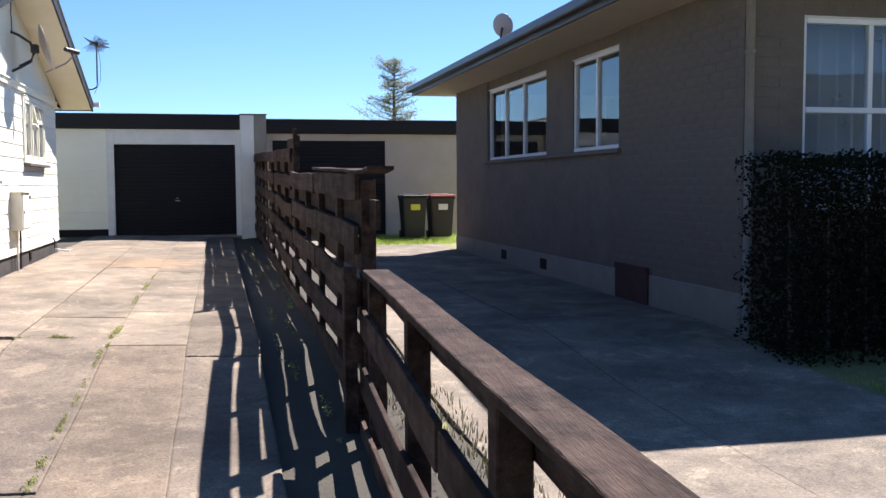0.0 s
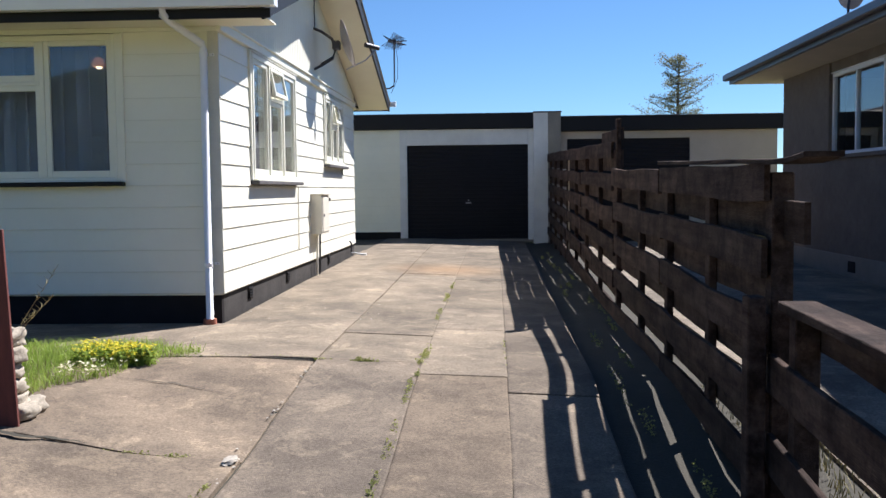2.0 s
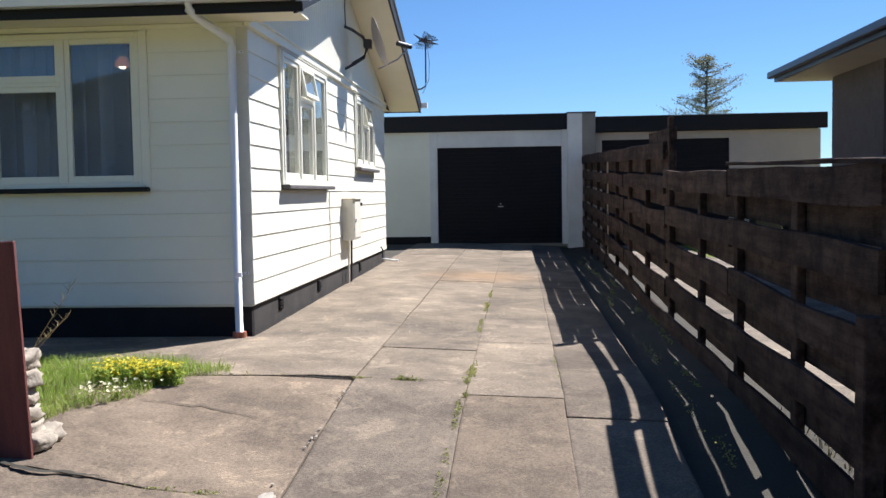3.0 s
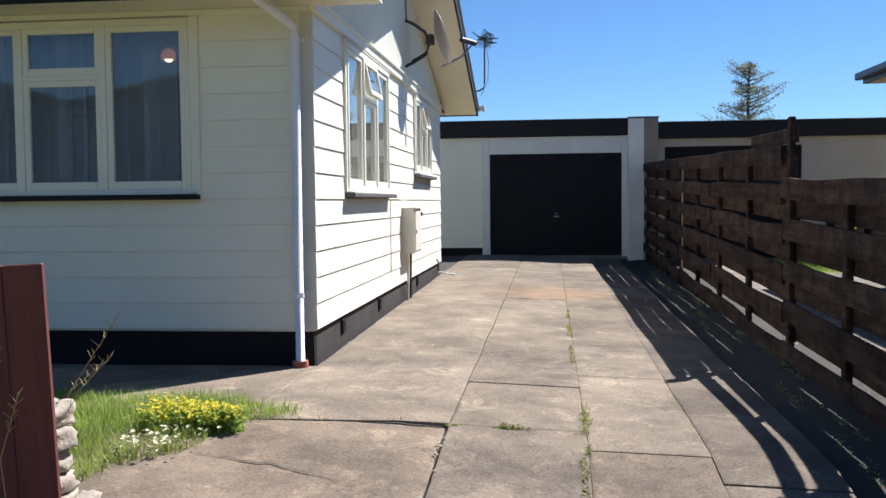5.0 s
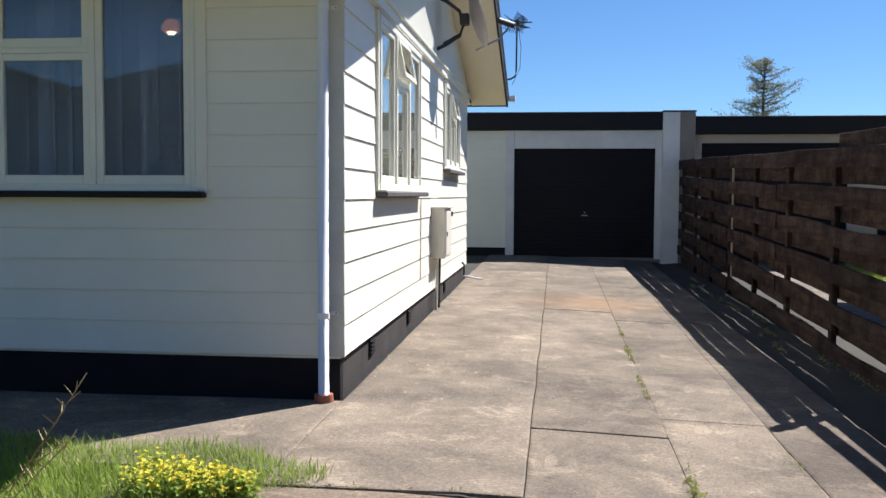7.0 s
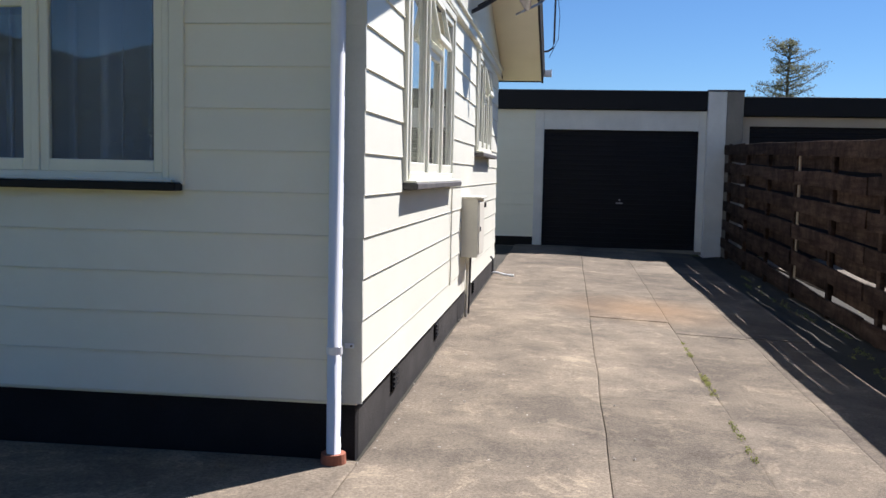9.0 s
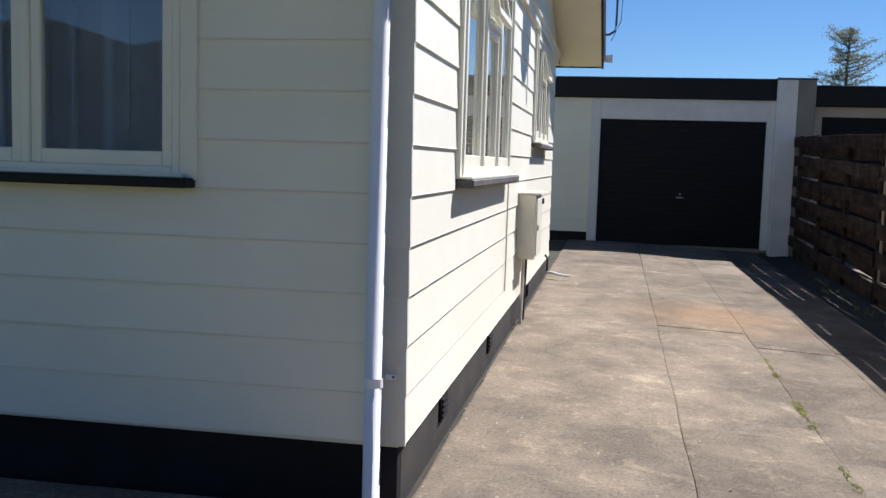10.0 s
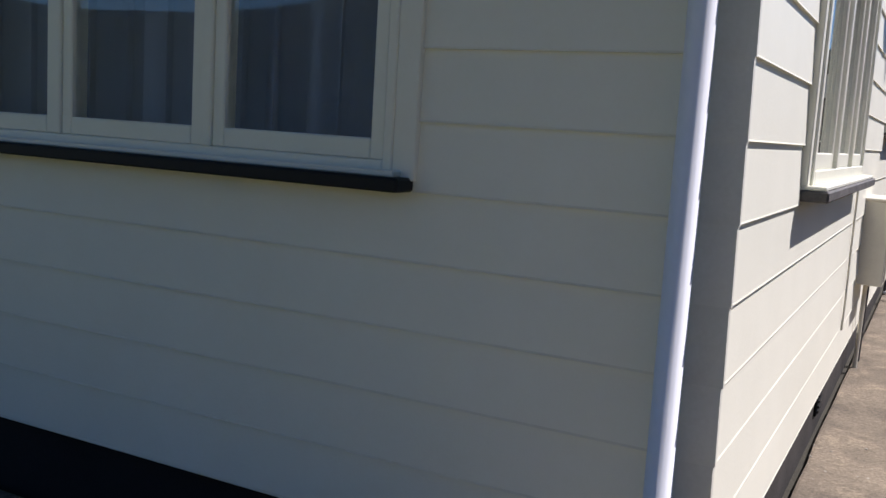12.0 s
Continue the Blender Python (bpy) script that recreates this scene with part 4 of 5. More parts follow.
for a in ((ex0 - 0.02, ey0 - 0.02, ex0 + 0.03, ey1 + 0.02), (ex0 + 0.03, ey0 - 0.02, ex1, ey0 + 0.03), (ex0 + 0.03, ey1 - 0.03, ex1, ey1 + 0.02)):
    part("fascia", one(a[0], a[1], NTOP + 0.0, a[2], a[3], NZ + 0.02, 0.004), M_GUTTER, brick_house)
part("gutter", one(ex0 - 0.12, ey0 - 0.1, NZ - 0.06, ex0 - 0.021, ey1 + 0.1, NZ + 0.05, 0.015), M_GUTTER, brick_house, "dark grey gutter")
part("gutter", one(ex0 - 0.021, ey0 - 0.12, NZ - 0.06, ex1, ey0 - 0.021, NZ + 0.05, 0.015), M_GUTTER, brick_house)

ndish = thing("satellite_dish", "grey satellite dish on the neighbouring roof", "dish", (7.5, 5.7, 3.4))
part("reflector", dish_bowl((7.45, 5.7, 3.86), (0.7, 0.75, 0.30), 0.20, 0.045), M_DISH, ndish, smooth=True)
part("mast", tube(bmesh.new(), [(7.42, 5.66, 3.3), (7.42, 5.66, 3.70), (7.45, 5.69, 3.82)], 0.02, 8), M_STEEL, ndish)


# ---- timber fence between the drives ----
FX = 3.56                                   # drive-side face of the near rails


def plank(y0, y1, top, h, x0, thick=0.026, warp=0.018, rise=0.0):
    """A rough horizontal plank; rise: how much its top climbs per metre."""
    n = max(3, int((y1 - y0) / 0.22))
    verts = []
    ph = random.uniform(0, 9)
    for i in range(n + 1):
        y = y0 + (y1 - y0) * i / n
        z = top + rise * (y - y0) + warp * noise.noise((y * 0.7, ph, 2)) + 0.003 * noise.noise((y * 6, ph, 5))
        x = x0 + warp * 0.8 * noise.noise((y * 0.6, ph, 9))
        e = 0.004 * noise.noise((y * 7, ph, 11))
        verts += [(x, y, z - h + e), (x, y, z - 0.004), (x + 0.004, y, z), (x + thick, y, z), (x + thick, y, z - h + e)]
    faces = [tuple(5 * i + a for a in (k, (k + 1) % 5)) + tuple(5 * (i + 1) + a for a in ((k + 1) % 5, k)) for i in range(n) for k in range(5)]
    faces += [(4, 3, 2, 1, 0), tuple(5 * n + k for k in range(5))]
    return raw(verts, faces)


fence = thing("fence", "weathered dark brown timber fence of staggered rails", "fence", (3.62, 1.0, 0))
POSTS_FAR = [1.06 + 1.61 * i for i in range(8)]
POSTS_NEAR = [-0.42, -1.66, -2.95, -4.15]
R_FAR, R_NEAR = 0.0265, 0.018
for y in POSTS_FAR:
    top = 1.66 + R_FAR * (y - 1.4)
    part("post", one(FX + 0.027, y, lie(3.6, y) - 0.3, FX + 0.074, y + 0.1, top + (0.19 if y < 2 else random.uniform(-.07, .0)), 0.006), M_WOOD, fence)
for y in POSTS_NEAR:
    part("post", one(FX + 0.027, y, lie(3.6, y) - 0.3, FX + (0.12 if y < -4 else 0.074), y + 0.1, 1.24 + R_NEAR * (y + 4) - 0.01, 0.006), M_WOOD, fence)
for k in range(7):
    z = 1.63 - 0.322 * k
    for a, b in ((1.2, 4.65), (4.66, 7.45), (7.52, 10.9), (10.91, 12.66)):
        part("rail", plank(a, b, z + R_FAR * (a - 1.4), 0.162, FX, rise=R_FAR, warp=0.026), M_WOOD, fence)
    for a, b in ((1.08, 6.2), (6.21, 9.5), (9.51, 12.66)) if k else ((1.08, 2.75),):
        part("rail", plank(a, b, z + (0.243 if k else 0.13) + R_FAR * (a - 1.4), 0.222 if k else 0.12, FX + 0.076, rise=R_FAR), M_WOOD, fence)
for k in range(5):
    z = 1.25 - 0.328 * k
    for a, b in ((-4.14, -1.52), (-1.51, 1.195)):
        part("rail", plank(a, b, z + (0.02 if a < -2 else 0.012) + R_NEAR * (a + 4), 0.168, FX, rise=R_NEAR, warp=0.03), M_WOOD, fence)
    for a, b in ((-4.42 if k == 0 else -4.14, -0.2), (-0.19, 1.07)):
        part("rail", plank(a, b, z - (0.083 if k else 0.14) + R_NEAR * (a + 4), 0.216 if k else 0.17, FX + 0.076, rise=R_NEAR), M_WOOD, fence)
# Pale strip stands in for light showing through the gap between rail ends.
part("gap_strip", one(FX + 0.05, 7.46, 0.1, FX + 0.074, 7.51, 1.75, 0.003), M_GAP_LIGHT, fence, "pale strip for the lit gap between rail ends")
cap = plank(-4.68, -1.5, 1.268, 0.022, FX - 0.01, 0.15, 0.014, 0.026)
for v in cap.verts:
    v.co.z += 0.028 * step(-4.35, -4.7, v.co.y)
part("capping", cap, M_WOOD, fence, "warped capping plank")
part("post", one(FX - 0.09, -4.22, lie(3.5, -4) - 0.3, FX - 0.012, -4.12, 0.70, 0.006), M_WOOD, fence)

low = thing("fence", "low dark brown post and rail fence with a flat capping plank", "fence", (3.6, -4.3, 0))
for y in (-4.52, -6.05, -7.62, -9.2):
    part("post", one(FX + 0.027, y, lie(3.6, y) - 0.3, FX + 0.125, y + 0.1, 0.648, 0.006), M_WOOD, low)
for k, z in enumerate((0.45, 0.10, -0.22)):
    for a, b in ((-6.9, -4.16), (-9.4, -6.91)):
        part("rail", plank(a, b, z - 0.05 * (a < -8) - 0.03, 0.165, FX, rise=0.012), M_WOOD, low)
part("capping", plank(-9.5, -4.3, 0.672, 0.034, FX + 0.015, 0.15, 0.012, 0.004), M_WOOD, low, "broad flat capping plank")
part("rail", plank(-9.4, -4.3, 0.61, 0.13, FX + 0.127, rise=0.006), M_WOOD, low)

low.rotation_euler.z = radians(-3.0)


# ---- dark red boards and stones by the garden ----
gate = thing("board_fence", "dark red stained vertical board fence end", "fence", (-0.6, -3.55, 0))
for i in range(9):
    x = -0.085 - 0.152 * i
    part("board", one(x - 0.15, -3.58, -0.12, x, -3.555 + 0.004 * (i % 2), 0.965 + random.uniform(-.008, .008), 0.004), M_RED, gate)
part("rail", one(-1.5, -3.55, 0.70, -0.2, -3.50, 0.79, 0.004), M_RED, gate)
part("rail", one(-1.5, -3.55, 0.15, -0.2, -3.50, 0.24, 0.004), M_RED, gate)


def stone(c, r, seed):
    bm = bmesh.new()
    bmesh.ops.create_cube(bm, size=1.6)
    bmesh.ops.subdivide_edges(bm, edges=bm.edges[:], cuts=4, use_grid_fill=True)
    for v in bm.verts:
        v.co = v.co.lerp(v.co.normalized(), 0.45)
    for v in bm.verts:
        n = 1 + 0.45 * noise.noise(v.co * 1.3 + Vector((seed * 7.1, seed, 0))) + 0.22 * noise.noise(v.co * 4 + Vector((0, seed * 3, 1)))
        v.co = Vector((v.co.x * r[0], v.co.y * r[1], v.co.z * r[2])) * n + Vector(c)
    return bm


for i in range(8):
    z = -0.02 + 0.085 * i if i < 6 else 0.02
    x = -0.142 + random.uniform(-.015, .015) + (0.07 if i >= 6 else 0) - 0.006 * i
    ob = part("stone", stone((x, -3.42 + (0.12 if i == 7 else 0) + random.uniform(-.02, .02), z), (random.uniform(.05, .068), 0.10, random.uniform(.04, .055)), i + 1), M_ROCK, smooth=True)
    tagged(ob, "rough pale limestone block stacked behind the red boards", "stone", "stacked stones")

chunk = part("rubble", stone((1.09, -3.72, lie(1.08, -3.72) + 0.006), (0.035, 0.075, 0.016), 21), M_RUBBLE, smooth=False)
tagged(chunk, "white broken concrete lump in the driveway crack", "rubble")

gate.matrix_basis = Matrix.Translation((-0.572, -3.55, 0)) @ Matrix.Rotation(radians(-2.6), 4, 'Y')

# ---- wheelie bins ----


def wheelie_bin(x, y, body, lid, sticker, label):
    z = lie(x, y) - 0.01
    t = thing("wheelie_bin", label, "bin", (x, y, z), "wheelie bins")
    bm = bmesh.new()
    a, b = [(x + u * 0.22, y + v * 0.24, z + 0.05) for u, v in ((-1, -1), (1, -1), (1, 1), (-1, 1))], [(x + u * 0.27, y + v * 0.30, z + 0.94) for u, v in ((-1, -1), (1, -1), (1, 1), (-1, 1))]
    vs = [bm.verts.new(p) for p in a + b]
    for f in ((0, 3, 2, 1), (4, 5, 6, 7), (0, 1, 5, 4), (1, 2, 6, 5), (2, 3, 7, 6), (3, 0, 4, 7)):
        bm.faces.new([vs[i] for i in f])
    bmesh.ops.bevel(bm, geom=bm.edges[:], offset=0.025, segments=2, affect='EDGES')
    part("body", bm, body, t)
    part("rim", one(x - 0.285, y - 0.315, z + 0.90, x + 0.285, y + 0.315, z + 0.945, 0.012), body, t)
    l = part("lid", one(x - 0.29, y - 0.33, z + 0.948, x + 0.29, y + 0.32, z + 1.0, 0.022), lid, t)
    part("lid_ridge", one(x - 0.2, y - 0.26, z + 1.0, x + 0.2, y + 0.2, z + 1.018, 0.008), lid, l)
    part("handle", tube(bmesh.new(), [(x - 0.25, y + 0.36, z + 0.93), (x + 0.25, y + 0.36, z + 0.93)], 0.016, 8), body, t)
    for u in (-1, 1):
        part("wheel", tube(bmesh.new(), [(x + u * 0.20, y + 0.26, z + 0.10), (x + u * 0.25, y + 0.26, z + 0.10)], 0.10, 16), M_BINBLACK, t)
    part("sticker", prism(bmesh.new(), [(x - 0.10, y - 0.300, z + 0.66), (x + 0.11, y - 0.300, z + 0.66), (x + 0.11, y - 0.308, z + 0.79), (x - 0.10, y - 0.308, z + 0.79)], (0, -0.006, 0)), sticker, t)


wheelie_bin(6.98, 11.1, M_BINGREEN, M_BINGREEN, M_STICKY, "dark green wheelie bin with a yellow sticker")
wheelie_bin(7.62, 11.15, M_BINBLACK, M_BINRED, M_STICKW, "black wheelie bin with a red lid and white sticker")


# ---- plants ----
def blades(count, place, height, width, lean=0.35, seed=1):
    """Many thin bent blades; place(rng) gives each foot."""
    rng = random.Random(seed)
    verts, faces = [], []
    for _ in range(count):
        x, y, z = place(rng)
        h, w, a = height * rng.uniform(0.4, 1.1), width * rng.uniform(0.7, 1.3), rng.uniform(0, math.tau)
        dx, dy, l = math.cos(a), math.sin(a), lean * rng.uniform(0.2, 1.2) * h
        b = len(verts)
        verts += [(x - dy * w, y + dx * w, z), (x + dy * w, y - dx * w, z), (x + dx * l * .4 - dy * w * .7, y + dy * l * .4 + dx * w * .7, z + h * .6), (x + dx * l * .4 + dy * w * .7, y + dy * l * .4 - dx * w * .7, z + h * .6), (x + dx * l, y + dy * l, z + h)]
        faces += [(b, b + 1, b + 3, b + 2), (b + 2, b + 3, b + 4)]
    return raw(verts, faces)


def lawn_at(rng):
    """A foot on the garden lawn between the path, the slab edge and the red boards."""
    while True:
        x, y = rng.uniform(-3.4, 0.28), rng.uniform(-3.4, -1.12)
        edge = -1.18 - 0.08 * math.sin(x * 5) - 0.25 * step(-0.6, 0.2, x)
        slab_edge = -3.2 + 1.55 * step(-0.65, 0.28, x + 0.05 * math.sin(y * 9))
        if slab_edge < y < edge:
            return x, y, lie(x, y) - 0.03


lawn = part("lawn", blades(34000, lawn_at, 0.12, 0.0024, 0.7, 3), M_GRASS)
tagged(lawn, "bright green overgrown grass beside the driveway", "grass", kind="stuff")
dry = part("dry_grass", blades(4000, lambda r: (lambda p: p if p[1] < -2.0 else lawn_at(r))(lawn_at(r)), 0.12, 0.003, 0.7, 4), M_DRYGRASS)
tagged(dry, "dry straw-coloured grass among the lawn", "grass", kind="stuff")


def flower_at(rng):
    u = rng.random()
    c = math.sin(u * 23) * 0.03
    return (-0.50 + 0.56 * u ** 0.9 + rng.gauss(0, .03), -1.78 - 0.20 * u + c + rng.uniform(-.24, .10) * (1.15 - u))


def flower_heads(count, seed, r, col_at, h):
    rng = random.Random(seed)
    verts, faces = [], []
    for _ in range(count):
        x, y = col_at(rng)
        z = lie(x, y) + rng.uniform(0.5, 1.0) * h
        tx, ty = rng.uniform(-.5, .5), rng.uniform(-.5, .5)
        b = len(verts)
        verts.append((x, y, z - r * 0.25))
        for k in range(10):
            a, q = k * math.tau / 10, r * (1 if k % 2 else 0.55)
            verts.append((x + math.cos(a) * q, y + math.sin(a) * q, z + q * (tx * math.cos(a) + ty * math.sin(a)) + r * 0.2))
        faces += [(b, b + 1 + k, b + 1 + (k + 1) % 10) for k in range(10)]
    return raw(verts, faces)


fl = part("yellow_flowers", flower_heads(400, 5, 0.014, flower_at, 0.14), M_YELLOW)
tagged(fl, "clump of small yellow flowers at the slab edge", "flowers", kind="stuff")
fl = part("white_flowers", flower_heads(80, 6, 0.014, lambda r: (r.gauss(-0.24, 0.08), r.gauss(-2.36, 0.09)), 0.12), M_WHITEFL)
tagged(fl, "scattered small white daisies in the grass", "flowers", kind="stuff")


def leaf_cloud(count, place, size, seed):
    """Many small folded leaves."""
    rng = random.Random(seed)
    verts, faces = [], []
    for _ in range(count):
        p = Vector(place(rng))
        d = Vector((rng.gauss(0, 1), rng.gauss(0, 1), rng.gauss(0, 0.7))).normalized()
        s = d.cross(Vector((rng.gauss(0, 1), rng.gauss(0, 1), rng.gauss(0, 1)))).normalized()
        l, w = size * rng.uniform(0.6, 1.3), size * rng.uniform(0.25, 0.4)
        b = len(verts)
        n = d.cross(s) * w * 0.4
        verts += [p, p + d * l * .5 + s * w + n, p + d * l, p + d * l * .5 - s * w + n]
        faces += [(b, b + 1, b + 2), (b, b + 2, b + 3)]
    return raw(verts, faces)


foliage = part("flower_leaves", leaf_cloud(2600, lambda r: (lambda p: (p[0], p[1], lie(*p) + r.uniform(0.0, 0.11)))(flower_at(r)), 0.028, 8), M_GRASS)
tagged(foliage, "low green leaves under the flowers", "plants", kind="stuff")

# weeds in the joints
WEEDS = [(1.88, -1.6, 0.10, 120), (1.9, -1.2, 0.05, 60), (1.5, -1.73, 0.05, 160), (1.86, 0.8, 0.06, 90), (1.87, 2.1, 0.06, 110), (1.84, -3.4, 0.05, 70), (1.83, -4.1, 0.05, 70), (1.85, -2.4, 0.04, 60), (1.88, 3.2, 0.04, 70),
         (0.55, -3.67, 0.03, 60), (1.08, -4.2, 0.05, 60), (1.84, -5.0, 0.06, 90), (1.86, -5.9, 0.06, 90), (0.2, -1.72, 0.05, 90), (0.7, -1.7, 0.03, 60), (2.47, -1.1, 0.03, 40)]
WEEDS += [(3.2 + 0.3 * random.random(), y, 0.05 + 0.06 * random.random(), 45) for y in np.arange(-3.8, 9.0, 0.85)]


def weed(x, y, h, n, seed):
    """A low leafy tuft strung along a joint."""
    rng = random.Random(seed)
    across = x == 1.5 or y in (-1.72, -1.7, -3.67)
    knots = [(rng.gauss(0, 0.22), rng.uniform(0.3, 1.0)) for _ in range(6)]

    def foot(r):
        d, f = knots[r.randrange(6)]
        u, v = d + r.gauss(0, 0.028), r.gauss(0, 0.005 + 0.12 * h * f)
        px, py = (x + u, y + v) if across else (x + v, y + u)
        return px, py, lie(px, py) + r.random() ** 2 * h * f * 0.7
    return leaf_cloud(int(n * 1.8), foot, 0.017, seed)


for i, (x, y, h, n) in enumerate(WEEDS):
    ob = part("weeds", weed(x, y, h, n, 40 + i), M_WEED)
    tagged(ob, "thin weeds growing from a concrete joint" if x < 2.6 else "straggling weeds along the foot of the fence", "weeds", kind="stuff")
ob = part("verge_grass", blades(5000, lambda r: (r.uniform(3.74, 4.16), r.uniform(-9.5, 12.5), -0.17 + 0.0), 0.07, 0.004, 0.6, 90), M_DRYGRASS)
tagged(ob, "dry rough grass strip along the neighbouring drive", "grass", kind="stuff")
ob = part("verge_grass", blades(6000, lambda r: (r.uniform(5.6, 8.6), r.uniform(9.2, 12.6), -0.03), 0.09, 0.004, 0.6, 91), M_GRASS)
tagged(ob, "green grass patch in front of the bins", "grass", kind="stuff")
ob = part("verge_grass", blades(6000, lambda r: (r.uniform(7.3, 12.0), r.uniform(-4.4, -3.5), lie(8, -4) - 0.05), 0.06, 0.004, 0.6, 92), M_GRASS)
tagged(ob, "green grass verge in front of the hedge", "grass", kind="stuff")

# tall grass stalks by the red boards
st = bmesh.new()
for a, b in (((-0.25, -3.3, 0.0), (0.06, -3.32, 0.78)), ((-0.35, -3.2, 0.0), (0.02, -3.3, 0.62)), ((-0.5, -3.0, 0.0), (-0.12, -3.1, 0.55)), ((-0.3, -3.66, -0.1), (-0.2, -3.7, 0.7)), ((-0.2, -3.64, -0.1), (-0.14, -3.68, 0.55))):
    a, b = Vector(a), Vector(b)
    m = (a + b) / 2 + Vector((-0.06, 0, 0.08))
    tube(st, [a, m, b], 0.003, 4, 0.0015)
    for k in range(12):
        p = m + (b - m) * (0.4 + 0.05 * k)
        tube(st, [p, p + Vector((0.03 * math.cos(k * 2.4), 0.02 * math.sin(k * 2.4), 0.025))], 0.0022, 3, 0.001)
ob = part("grass_stalks", st, M_DRYGRASS)
tagged(ob, "tall seeding grass stalks beside the red boards", "grass", kind="stuff")

# clipped dark hedge in front of the brick house


def hedge_at(rng):
    x, y, z = rng.uniform(7.02, 11.5), rng.uniform(-3.35, -2.52), rng.uniform(-0.25, 1.42)
    top = 1.38 + 0.10 * noise.noise((x * 3, y * 3, 0))
    return x + 0.05 * noise.noise((y * 4, z * 4, 1)), y, min(z * 1.05, top + rng.uniform(-.03, .05))


hedge = thing("hedge", "dense dark green clipped hedge against the brick house", "hedge", (9.2, -2.9, -0.2))
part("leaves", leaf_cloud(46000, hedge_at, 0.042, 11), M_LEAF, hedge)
for i in range(12):
    part("stem", tube(bmesh.new(), [(7.3 + i * 0.36, -2.95, -0.25), (7.32 + i * 0.36, -2.9, 0.5), (7.25 + i * 0.36, -2.98, 1.2)], 0.02, 6, 0.006), M_BARK, hedge)

# tall open conifer far behind the garages
TX, TY = 20.1, 85.0
tree = thing("tree", "tall conifer with open, ragged tiers of branches", "tree", (TX, TY, 0))
part("trunk", tube(bmesh.new(), [(TX, TY, 0), (TX + 0.05, TY, 5), (TX - 0.05, TY, 10), (TX + 0.1, TY, 13.9)], 0.3, 10, 0.04), M_BARK, tree)
rng = random.Random(12)
limbs, tips = bmesh.new(), []
for i in range(54):
    f0 = i / 53
    z = 6.4 + 7.2 * f0 ** 0.95
    a = i * 2.399
    r = (3.2 * (1 - f0) ** 0.55 + 0.5) * rng.uniform(0.4, 1.2)
    base = Vector((TX, TY, z))
    end = base + Vector((math.cos(a) * r, math.sin(a) * r, rng.uniform(-0.15, 0.7) * r + 0.1))
    mid = (base + end) / 2 + Vector((0, 0, -0.08 * r))
    tube(limbs, [base, mid, end], 0.07, 5, 0.015)
    for k in range(10):
        f = 0.3 + 0.7 * k / 9
        p = base + (end - base) * f
        side = Vector((-math.sin(a), math.cos(a), 0.15)) * (0.3 * r * (1.15 - f)) * (1 if k % 2 else -1)
        tube(limbs, [p, p + side + (end - base) * 0.08], 0.02, 4, 0.008)
        if rng.random() < 0.8:
            tips += [p + side * q + (end - base) * 0.08 * q for q in (0.4, 0.7, 1.0)]
part("branchwork", limbs, M_BARK, tree)
part("crown", leaf_cloud(5600, lambda r: tuple(tips[r.randrange(len(tips))] + Vector((r.gauss(0, .22), r.gauss(0, .22), r.gauss(0, .15)))), 0.165, 13), M_TREE, tree)

# far wooded rise across the street, seen only in the panes
hv = [(-160 + 8 * i, -75 + 4 * math.sin(i), h) for i in range(41) for h in (-1.0, 12.0 + 4.0 * noise.noise((i * 0.7, 0, 0)) + 2.0 * noise.noise((i * 2.1, 3, 0)))]
ob = part("backdrop", raw(hv, [(2 * i, 2 * i + 1, 2 * i + 3, 2 * i + 2) for i in range(40)]), M_HILL)
tagged(ob, "dark line of far trees across the street", "backdrop", kind="structure")


# ---- bricks of the neighbouring house, nearest last stretch as single pieces ----
BL, BH, BG = 0.23, 0.076, 0.01


def brick_shape():
    bm = one(0, 0, 0, 0.1, BL, BH, 0.004)
    me = bpy.data.meshes.new("brick")
    bm.to_mesh(me)
    bm.free()
    me.materials.append(M_BRICK)
    return me


def brick_rows():
    out = []
    for k in range(int((NTOP - 0.22) / (BH + BG))):
        z = 0.222 + k * (BH + BG)
        y = NY0 + (0 if k % 2 else -(BL + BG) / 2)
        while y < NY1 - 0.05:
            a, b = max(y, NY0), min(y + BL, NY1)
            free = all(not (a < h1 - 0.02 and b > h0 + 0.02 and z < hz1 - 0.01 and z + BH > hz0 + 0.01) for h0, h1, hz0, hz1 in N_HOLE)
            if free and b - a > 0.04:
                out.append((a, b, z))
            y += BL + BG
    return out


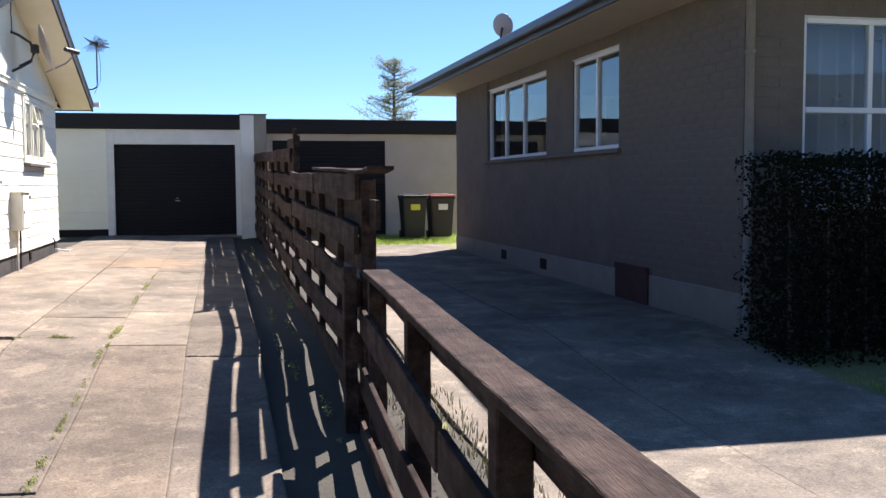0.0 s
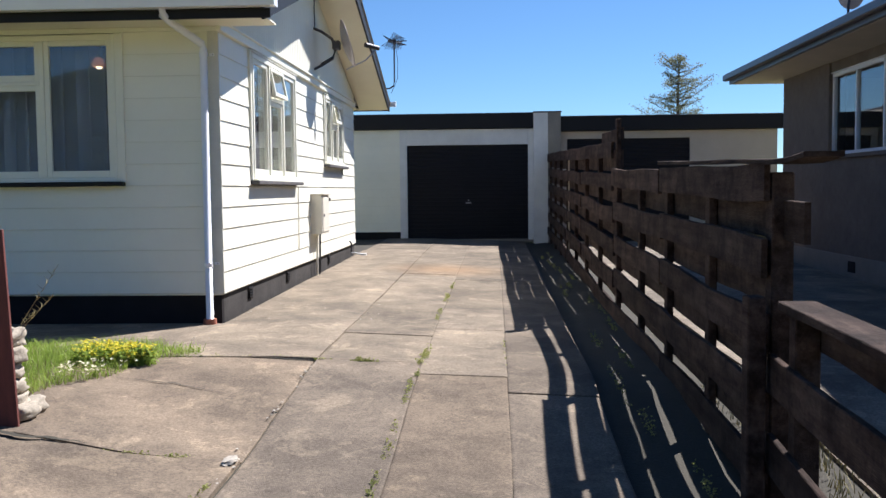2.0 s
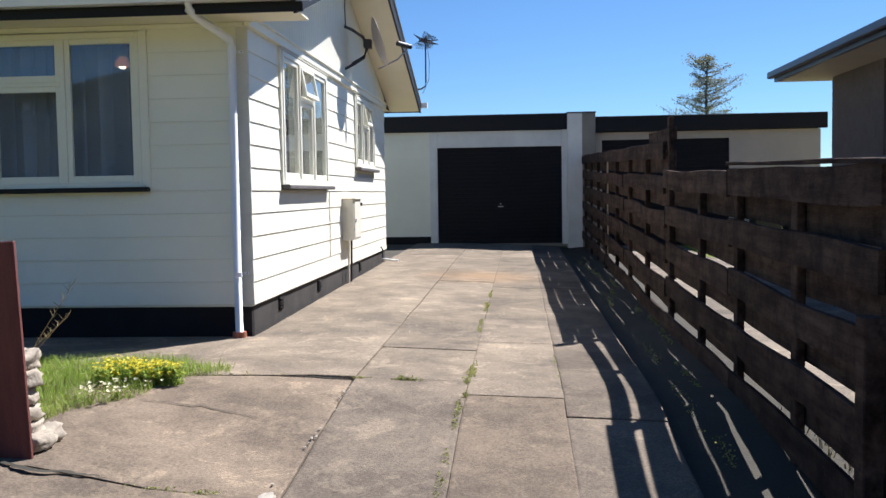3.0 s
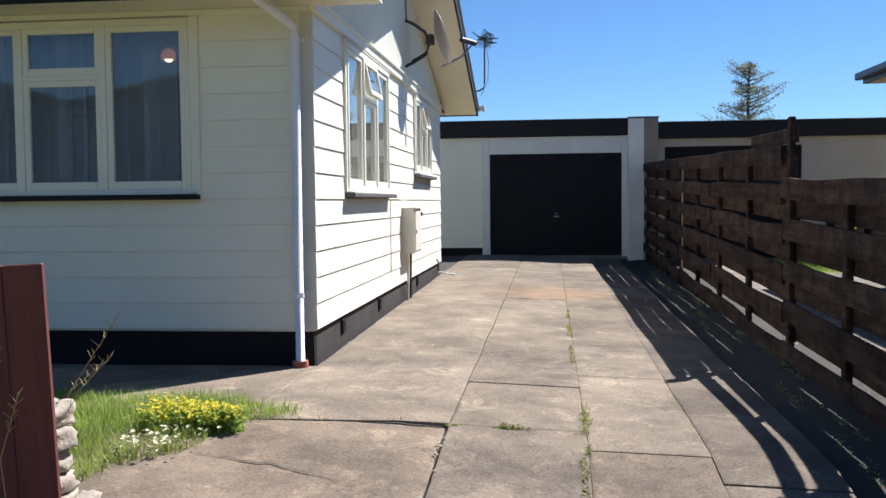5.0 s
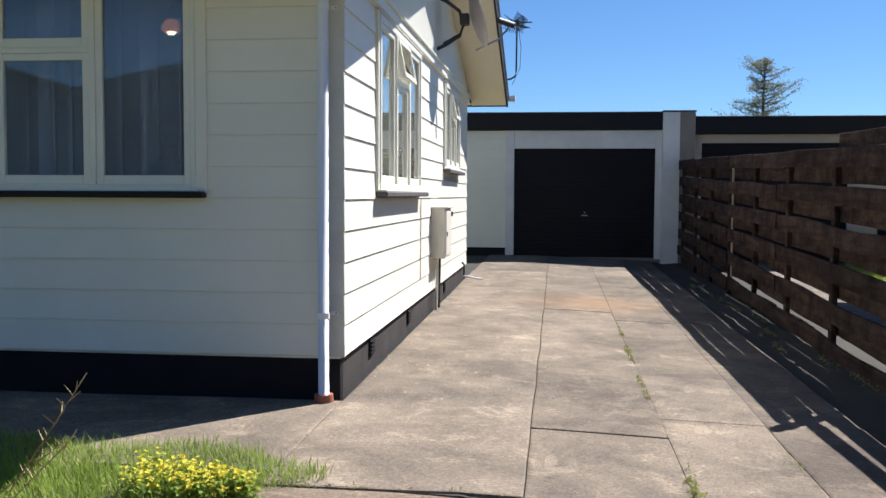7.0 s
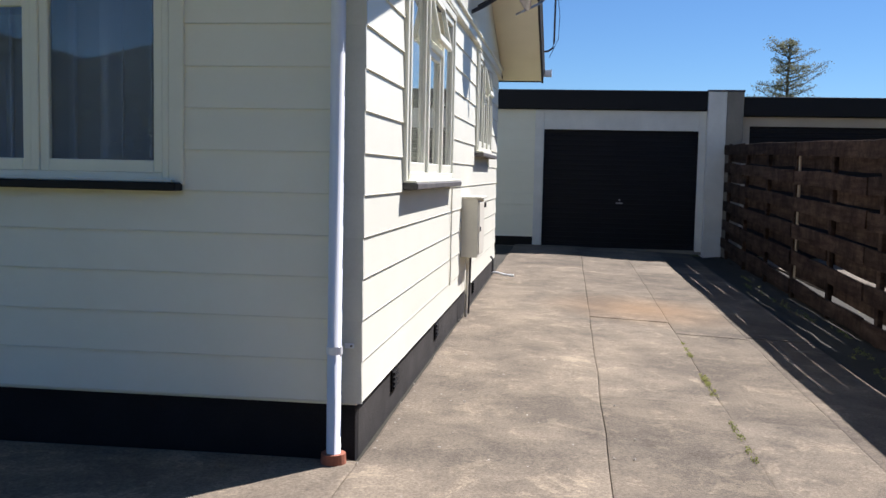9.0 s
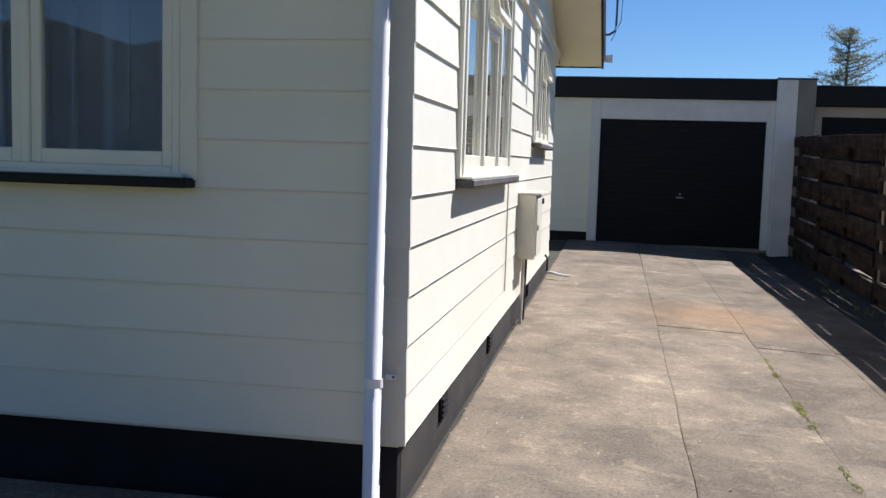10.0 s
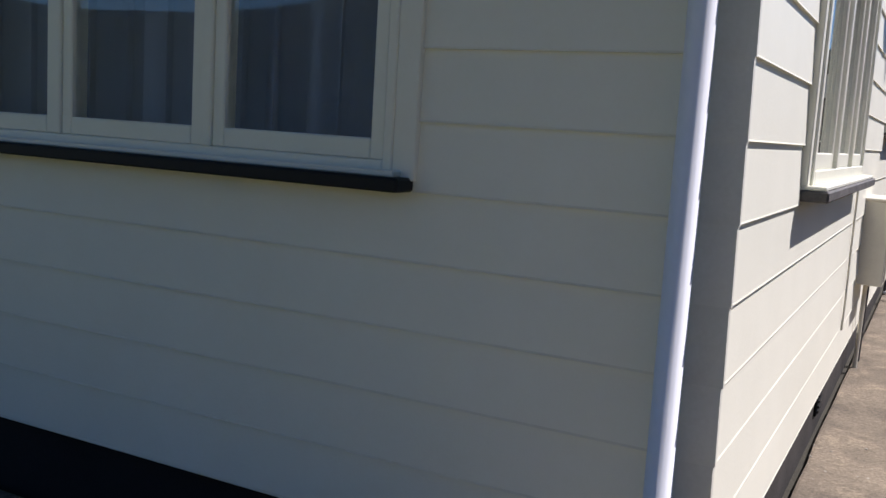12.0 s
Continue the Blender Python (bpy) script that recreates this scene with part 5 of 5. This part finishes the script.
shape = brick_shape()
rest_v, rest_f = [], []
singles = 0
for a, b, z in brick_rows():
    dx = random.uniform(-0.001, 0.0012)
    if singles < 300 and b - a > 0.229 and a < 0.25 and z > 0.3:
        ob = new("brick", shape)
        ob.location = (NX + dx, a, z)
        ob.parent = core
        singles += 1
    else:
        i = len(rest_v)
        rest_v += [(NX + dx + u, v, w) for u in (0, 0.1) for v in (a, b) for w in (z, z + BH)]
        rest_f += [tuple(i + q for q in f) for f in ((0, 1, 3, 2), (4, 6, 7, 5), (0, 2, 6, 4), (1, 5, 7, 3), (0, 4, 5, 1), (2, 3, 7, 6))]
for k in range(int((NTOP - 0.22) / (BH + BG))):
    z = 0.222 + k * (BH + BG)
    for j in range(32):
        a = NX + 0.105 + j * (BL + BG) + (0 if k % 2 else 0.12)
        b = a + BL
        if j == 0 and k % 2 == 0:
            a -= 0.12
        if not (a < F_WIN[0][1] and b > F_WIN[0][0] and z < 2.66 and z + BH > 0.95):
            i = len(rest_v)
            rest_v += [(u, NY0 + v, w) for u in (a, b) for v in (0, 0.1) for w in (z, z + BH)]
            rest_f += [tuple(i + q for q in f) for f in ((0, 1, 3, 2), (4, 6, 7, 5), (0, 2, 6, 4), (1, 5, 7, 3), (0, 4, 5, 1), (2, 3, 7, 6))]
ob = part("bricks", raw(rest_v, rest_f), M_BRICK, core)
tagged(ob, kind="stuff")


# ---- cracks and crumbs in the old slabs ----
def crack(points, width, seed):
    """A wandering open crack, wider in its middle."""
    rng = random.Random(seed)
    line = []
    for (x0, y0), (x1, y1) in zip(points, points[1:]):
        line += [(x0 + (x1 - x0) * k / 6 + rng.gauss(0, 0.006), y0 + (y1 - y0) * k / 6 + rng.gauss(0, 0.008)) for k in range(6)]
    line.append(points[-1])
    verts, n = [], len(line)
    for i, (x, y) in enumerate(line):
        w = width * math.sin(math.pi * (i + 0.4) / (n + 0.2)) * rng.uniform(0.5, 1.2)
        z = lie(x, y) + 0.017 - 0.022 * step(0.45, 1.13, x)
        verts += [(x, y - w, z), (x, y + w, z)]
    return raw(verts, [(2 * i, 2 * i + 2, 2 * i + 3, 2 * i + 1) for i in range(n - 1)])


CRACKS = [(((-0.3, -3.62), (-0.16, -3.68), (0.05, -3.74), (0.24, -3.68), (0.36, -3.67)), 0.02), (((-0.02, -2.36), (0.2, -2.43), (0.45, -2.5), (0.75, -2.62)), 0.009), (((0.75, -1.745), (0.95, -1.75), (1.13, -1.742)), 0.014), (((0.05, -1.735), (0.3, -1.74), (0.5, -1.74)), 0.006)]
for k, (pts, w) in enumerate(CRACKS):
    part("crack", crack(pts, w, 60 + k), M_SOIL, driveway, "dark open crack in the concrete")


def crumbs(seed):
    rng = random.Random(seed)
    bm = bmesh.new()
    for _ in range(26):
        f = rng.random() ** 1.3
        x, y = 1.14 - 0.05 * f + rng.gauss(0, 0.016), -1.95 - 2.3 * f
        r = rng.uniform(0.003, 0.010)
        bmesh.ops.create_icosphere(bm, subdivisions=1, radius=r, matrix=Matrix.Translation((x, y, lie(x, y) + r * 0.2)) @ Matrix.Diagonal((1, 1.5, 0.5, 1)))
    for _ in range(70):
        x, y = rng.uniform(0.02, 1.2), rng.uniform(-1.2, 2.6)
        r = rng.uniform(0.004, 0.009)
        bmesh.ops.create_icosphere(bm, subdivisions=1, radius=r, matrix=Matrix.Translation((x * x * 0.9, y, lie(x, y) + 0.01)) @ Matrix.Diagonal((1, 1.3, 0.6, 1)))
    for v in bm.verts:
        v.co += Vector((rng.gauss(0, .0012), rng.gauss(0, .0012), rng.gauss(0, .0012)))
    return bm


ob = part("crumbs", crumbs(77), M_RUBBLE)
tagged(ob, "small pale concrete crumbs and paint flakes on the drive", "debris", kind="stuff")
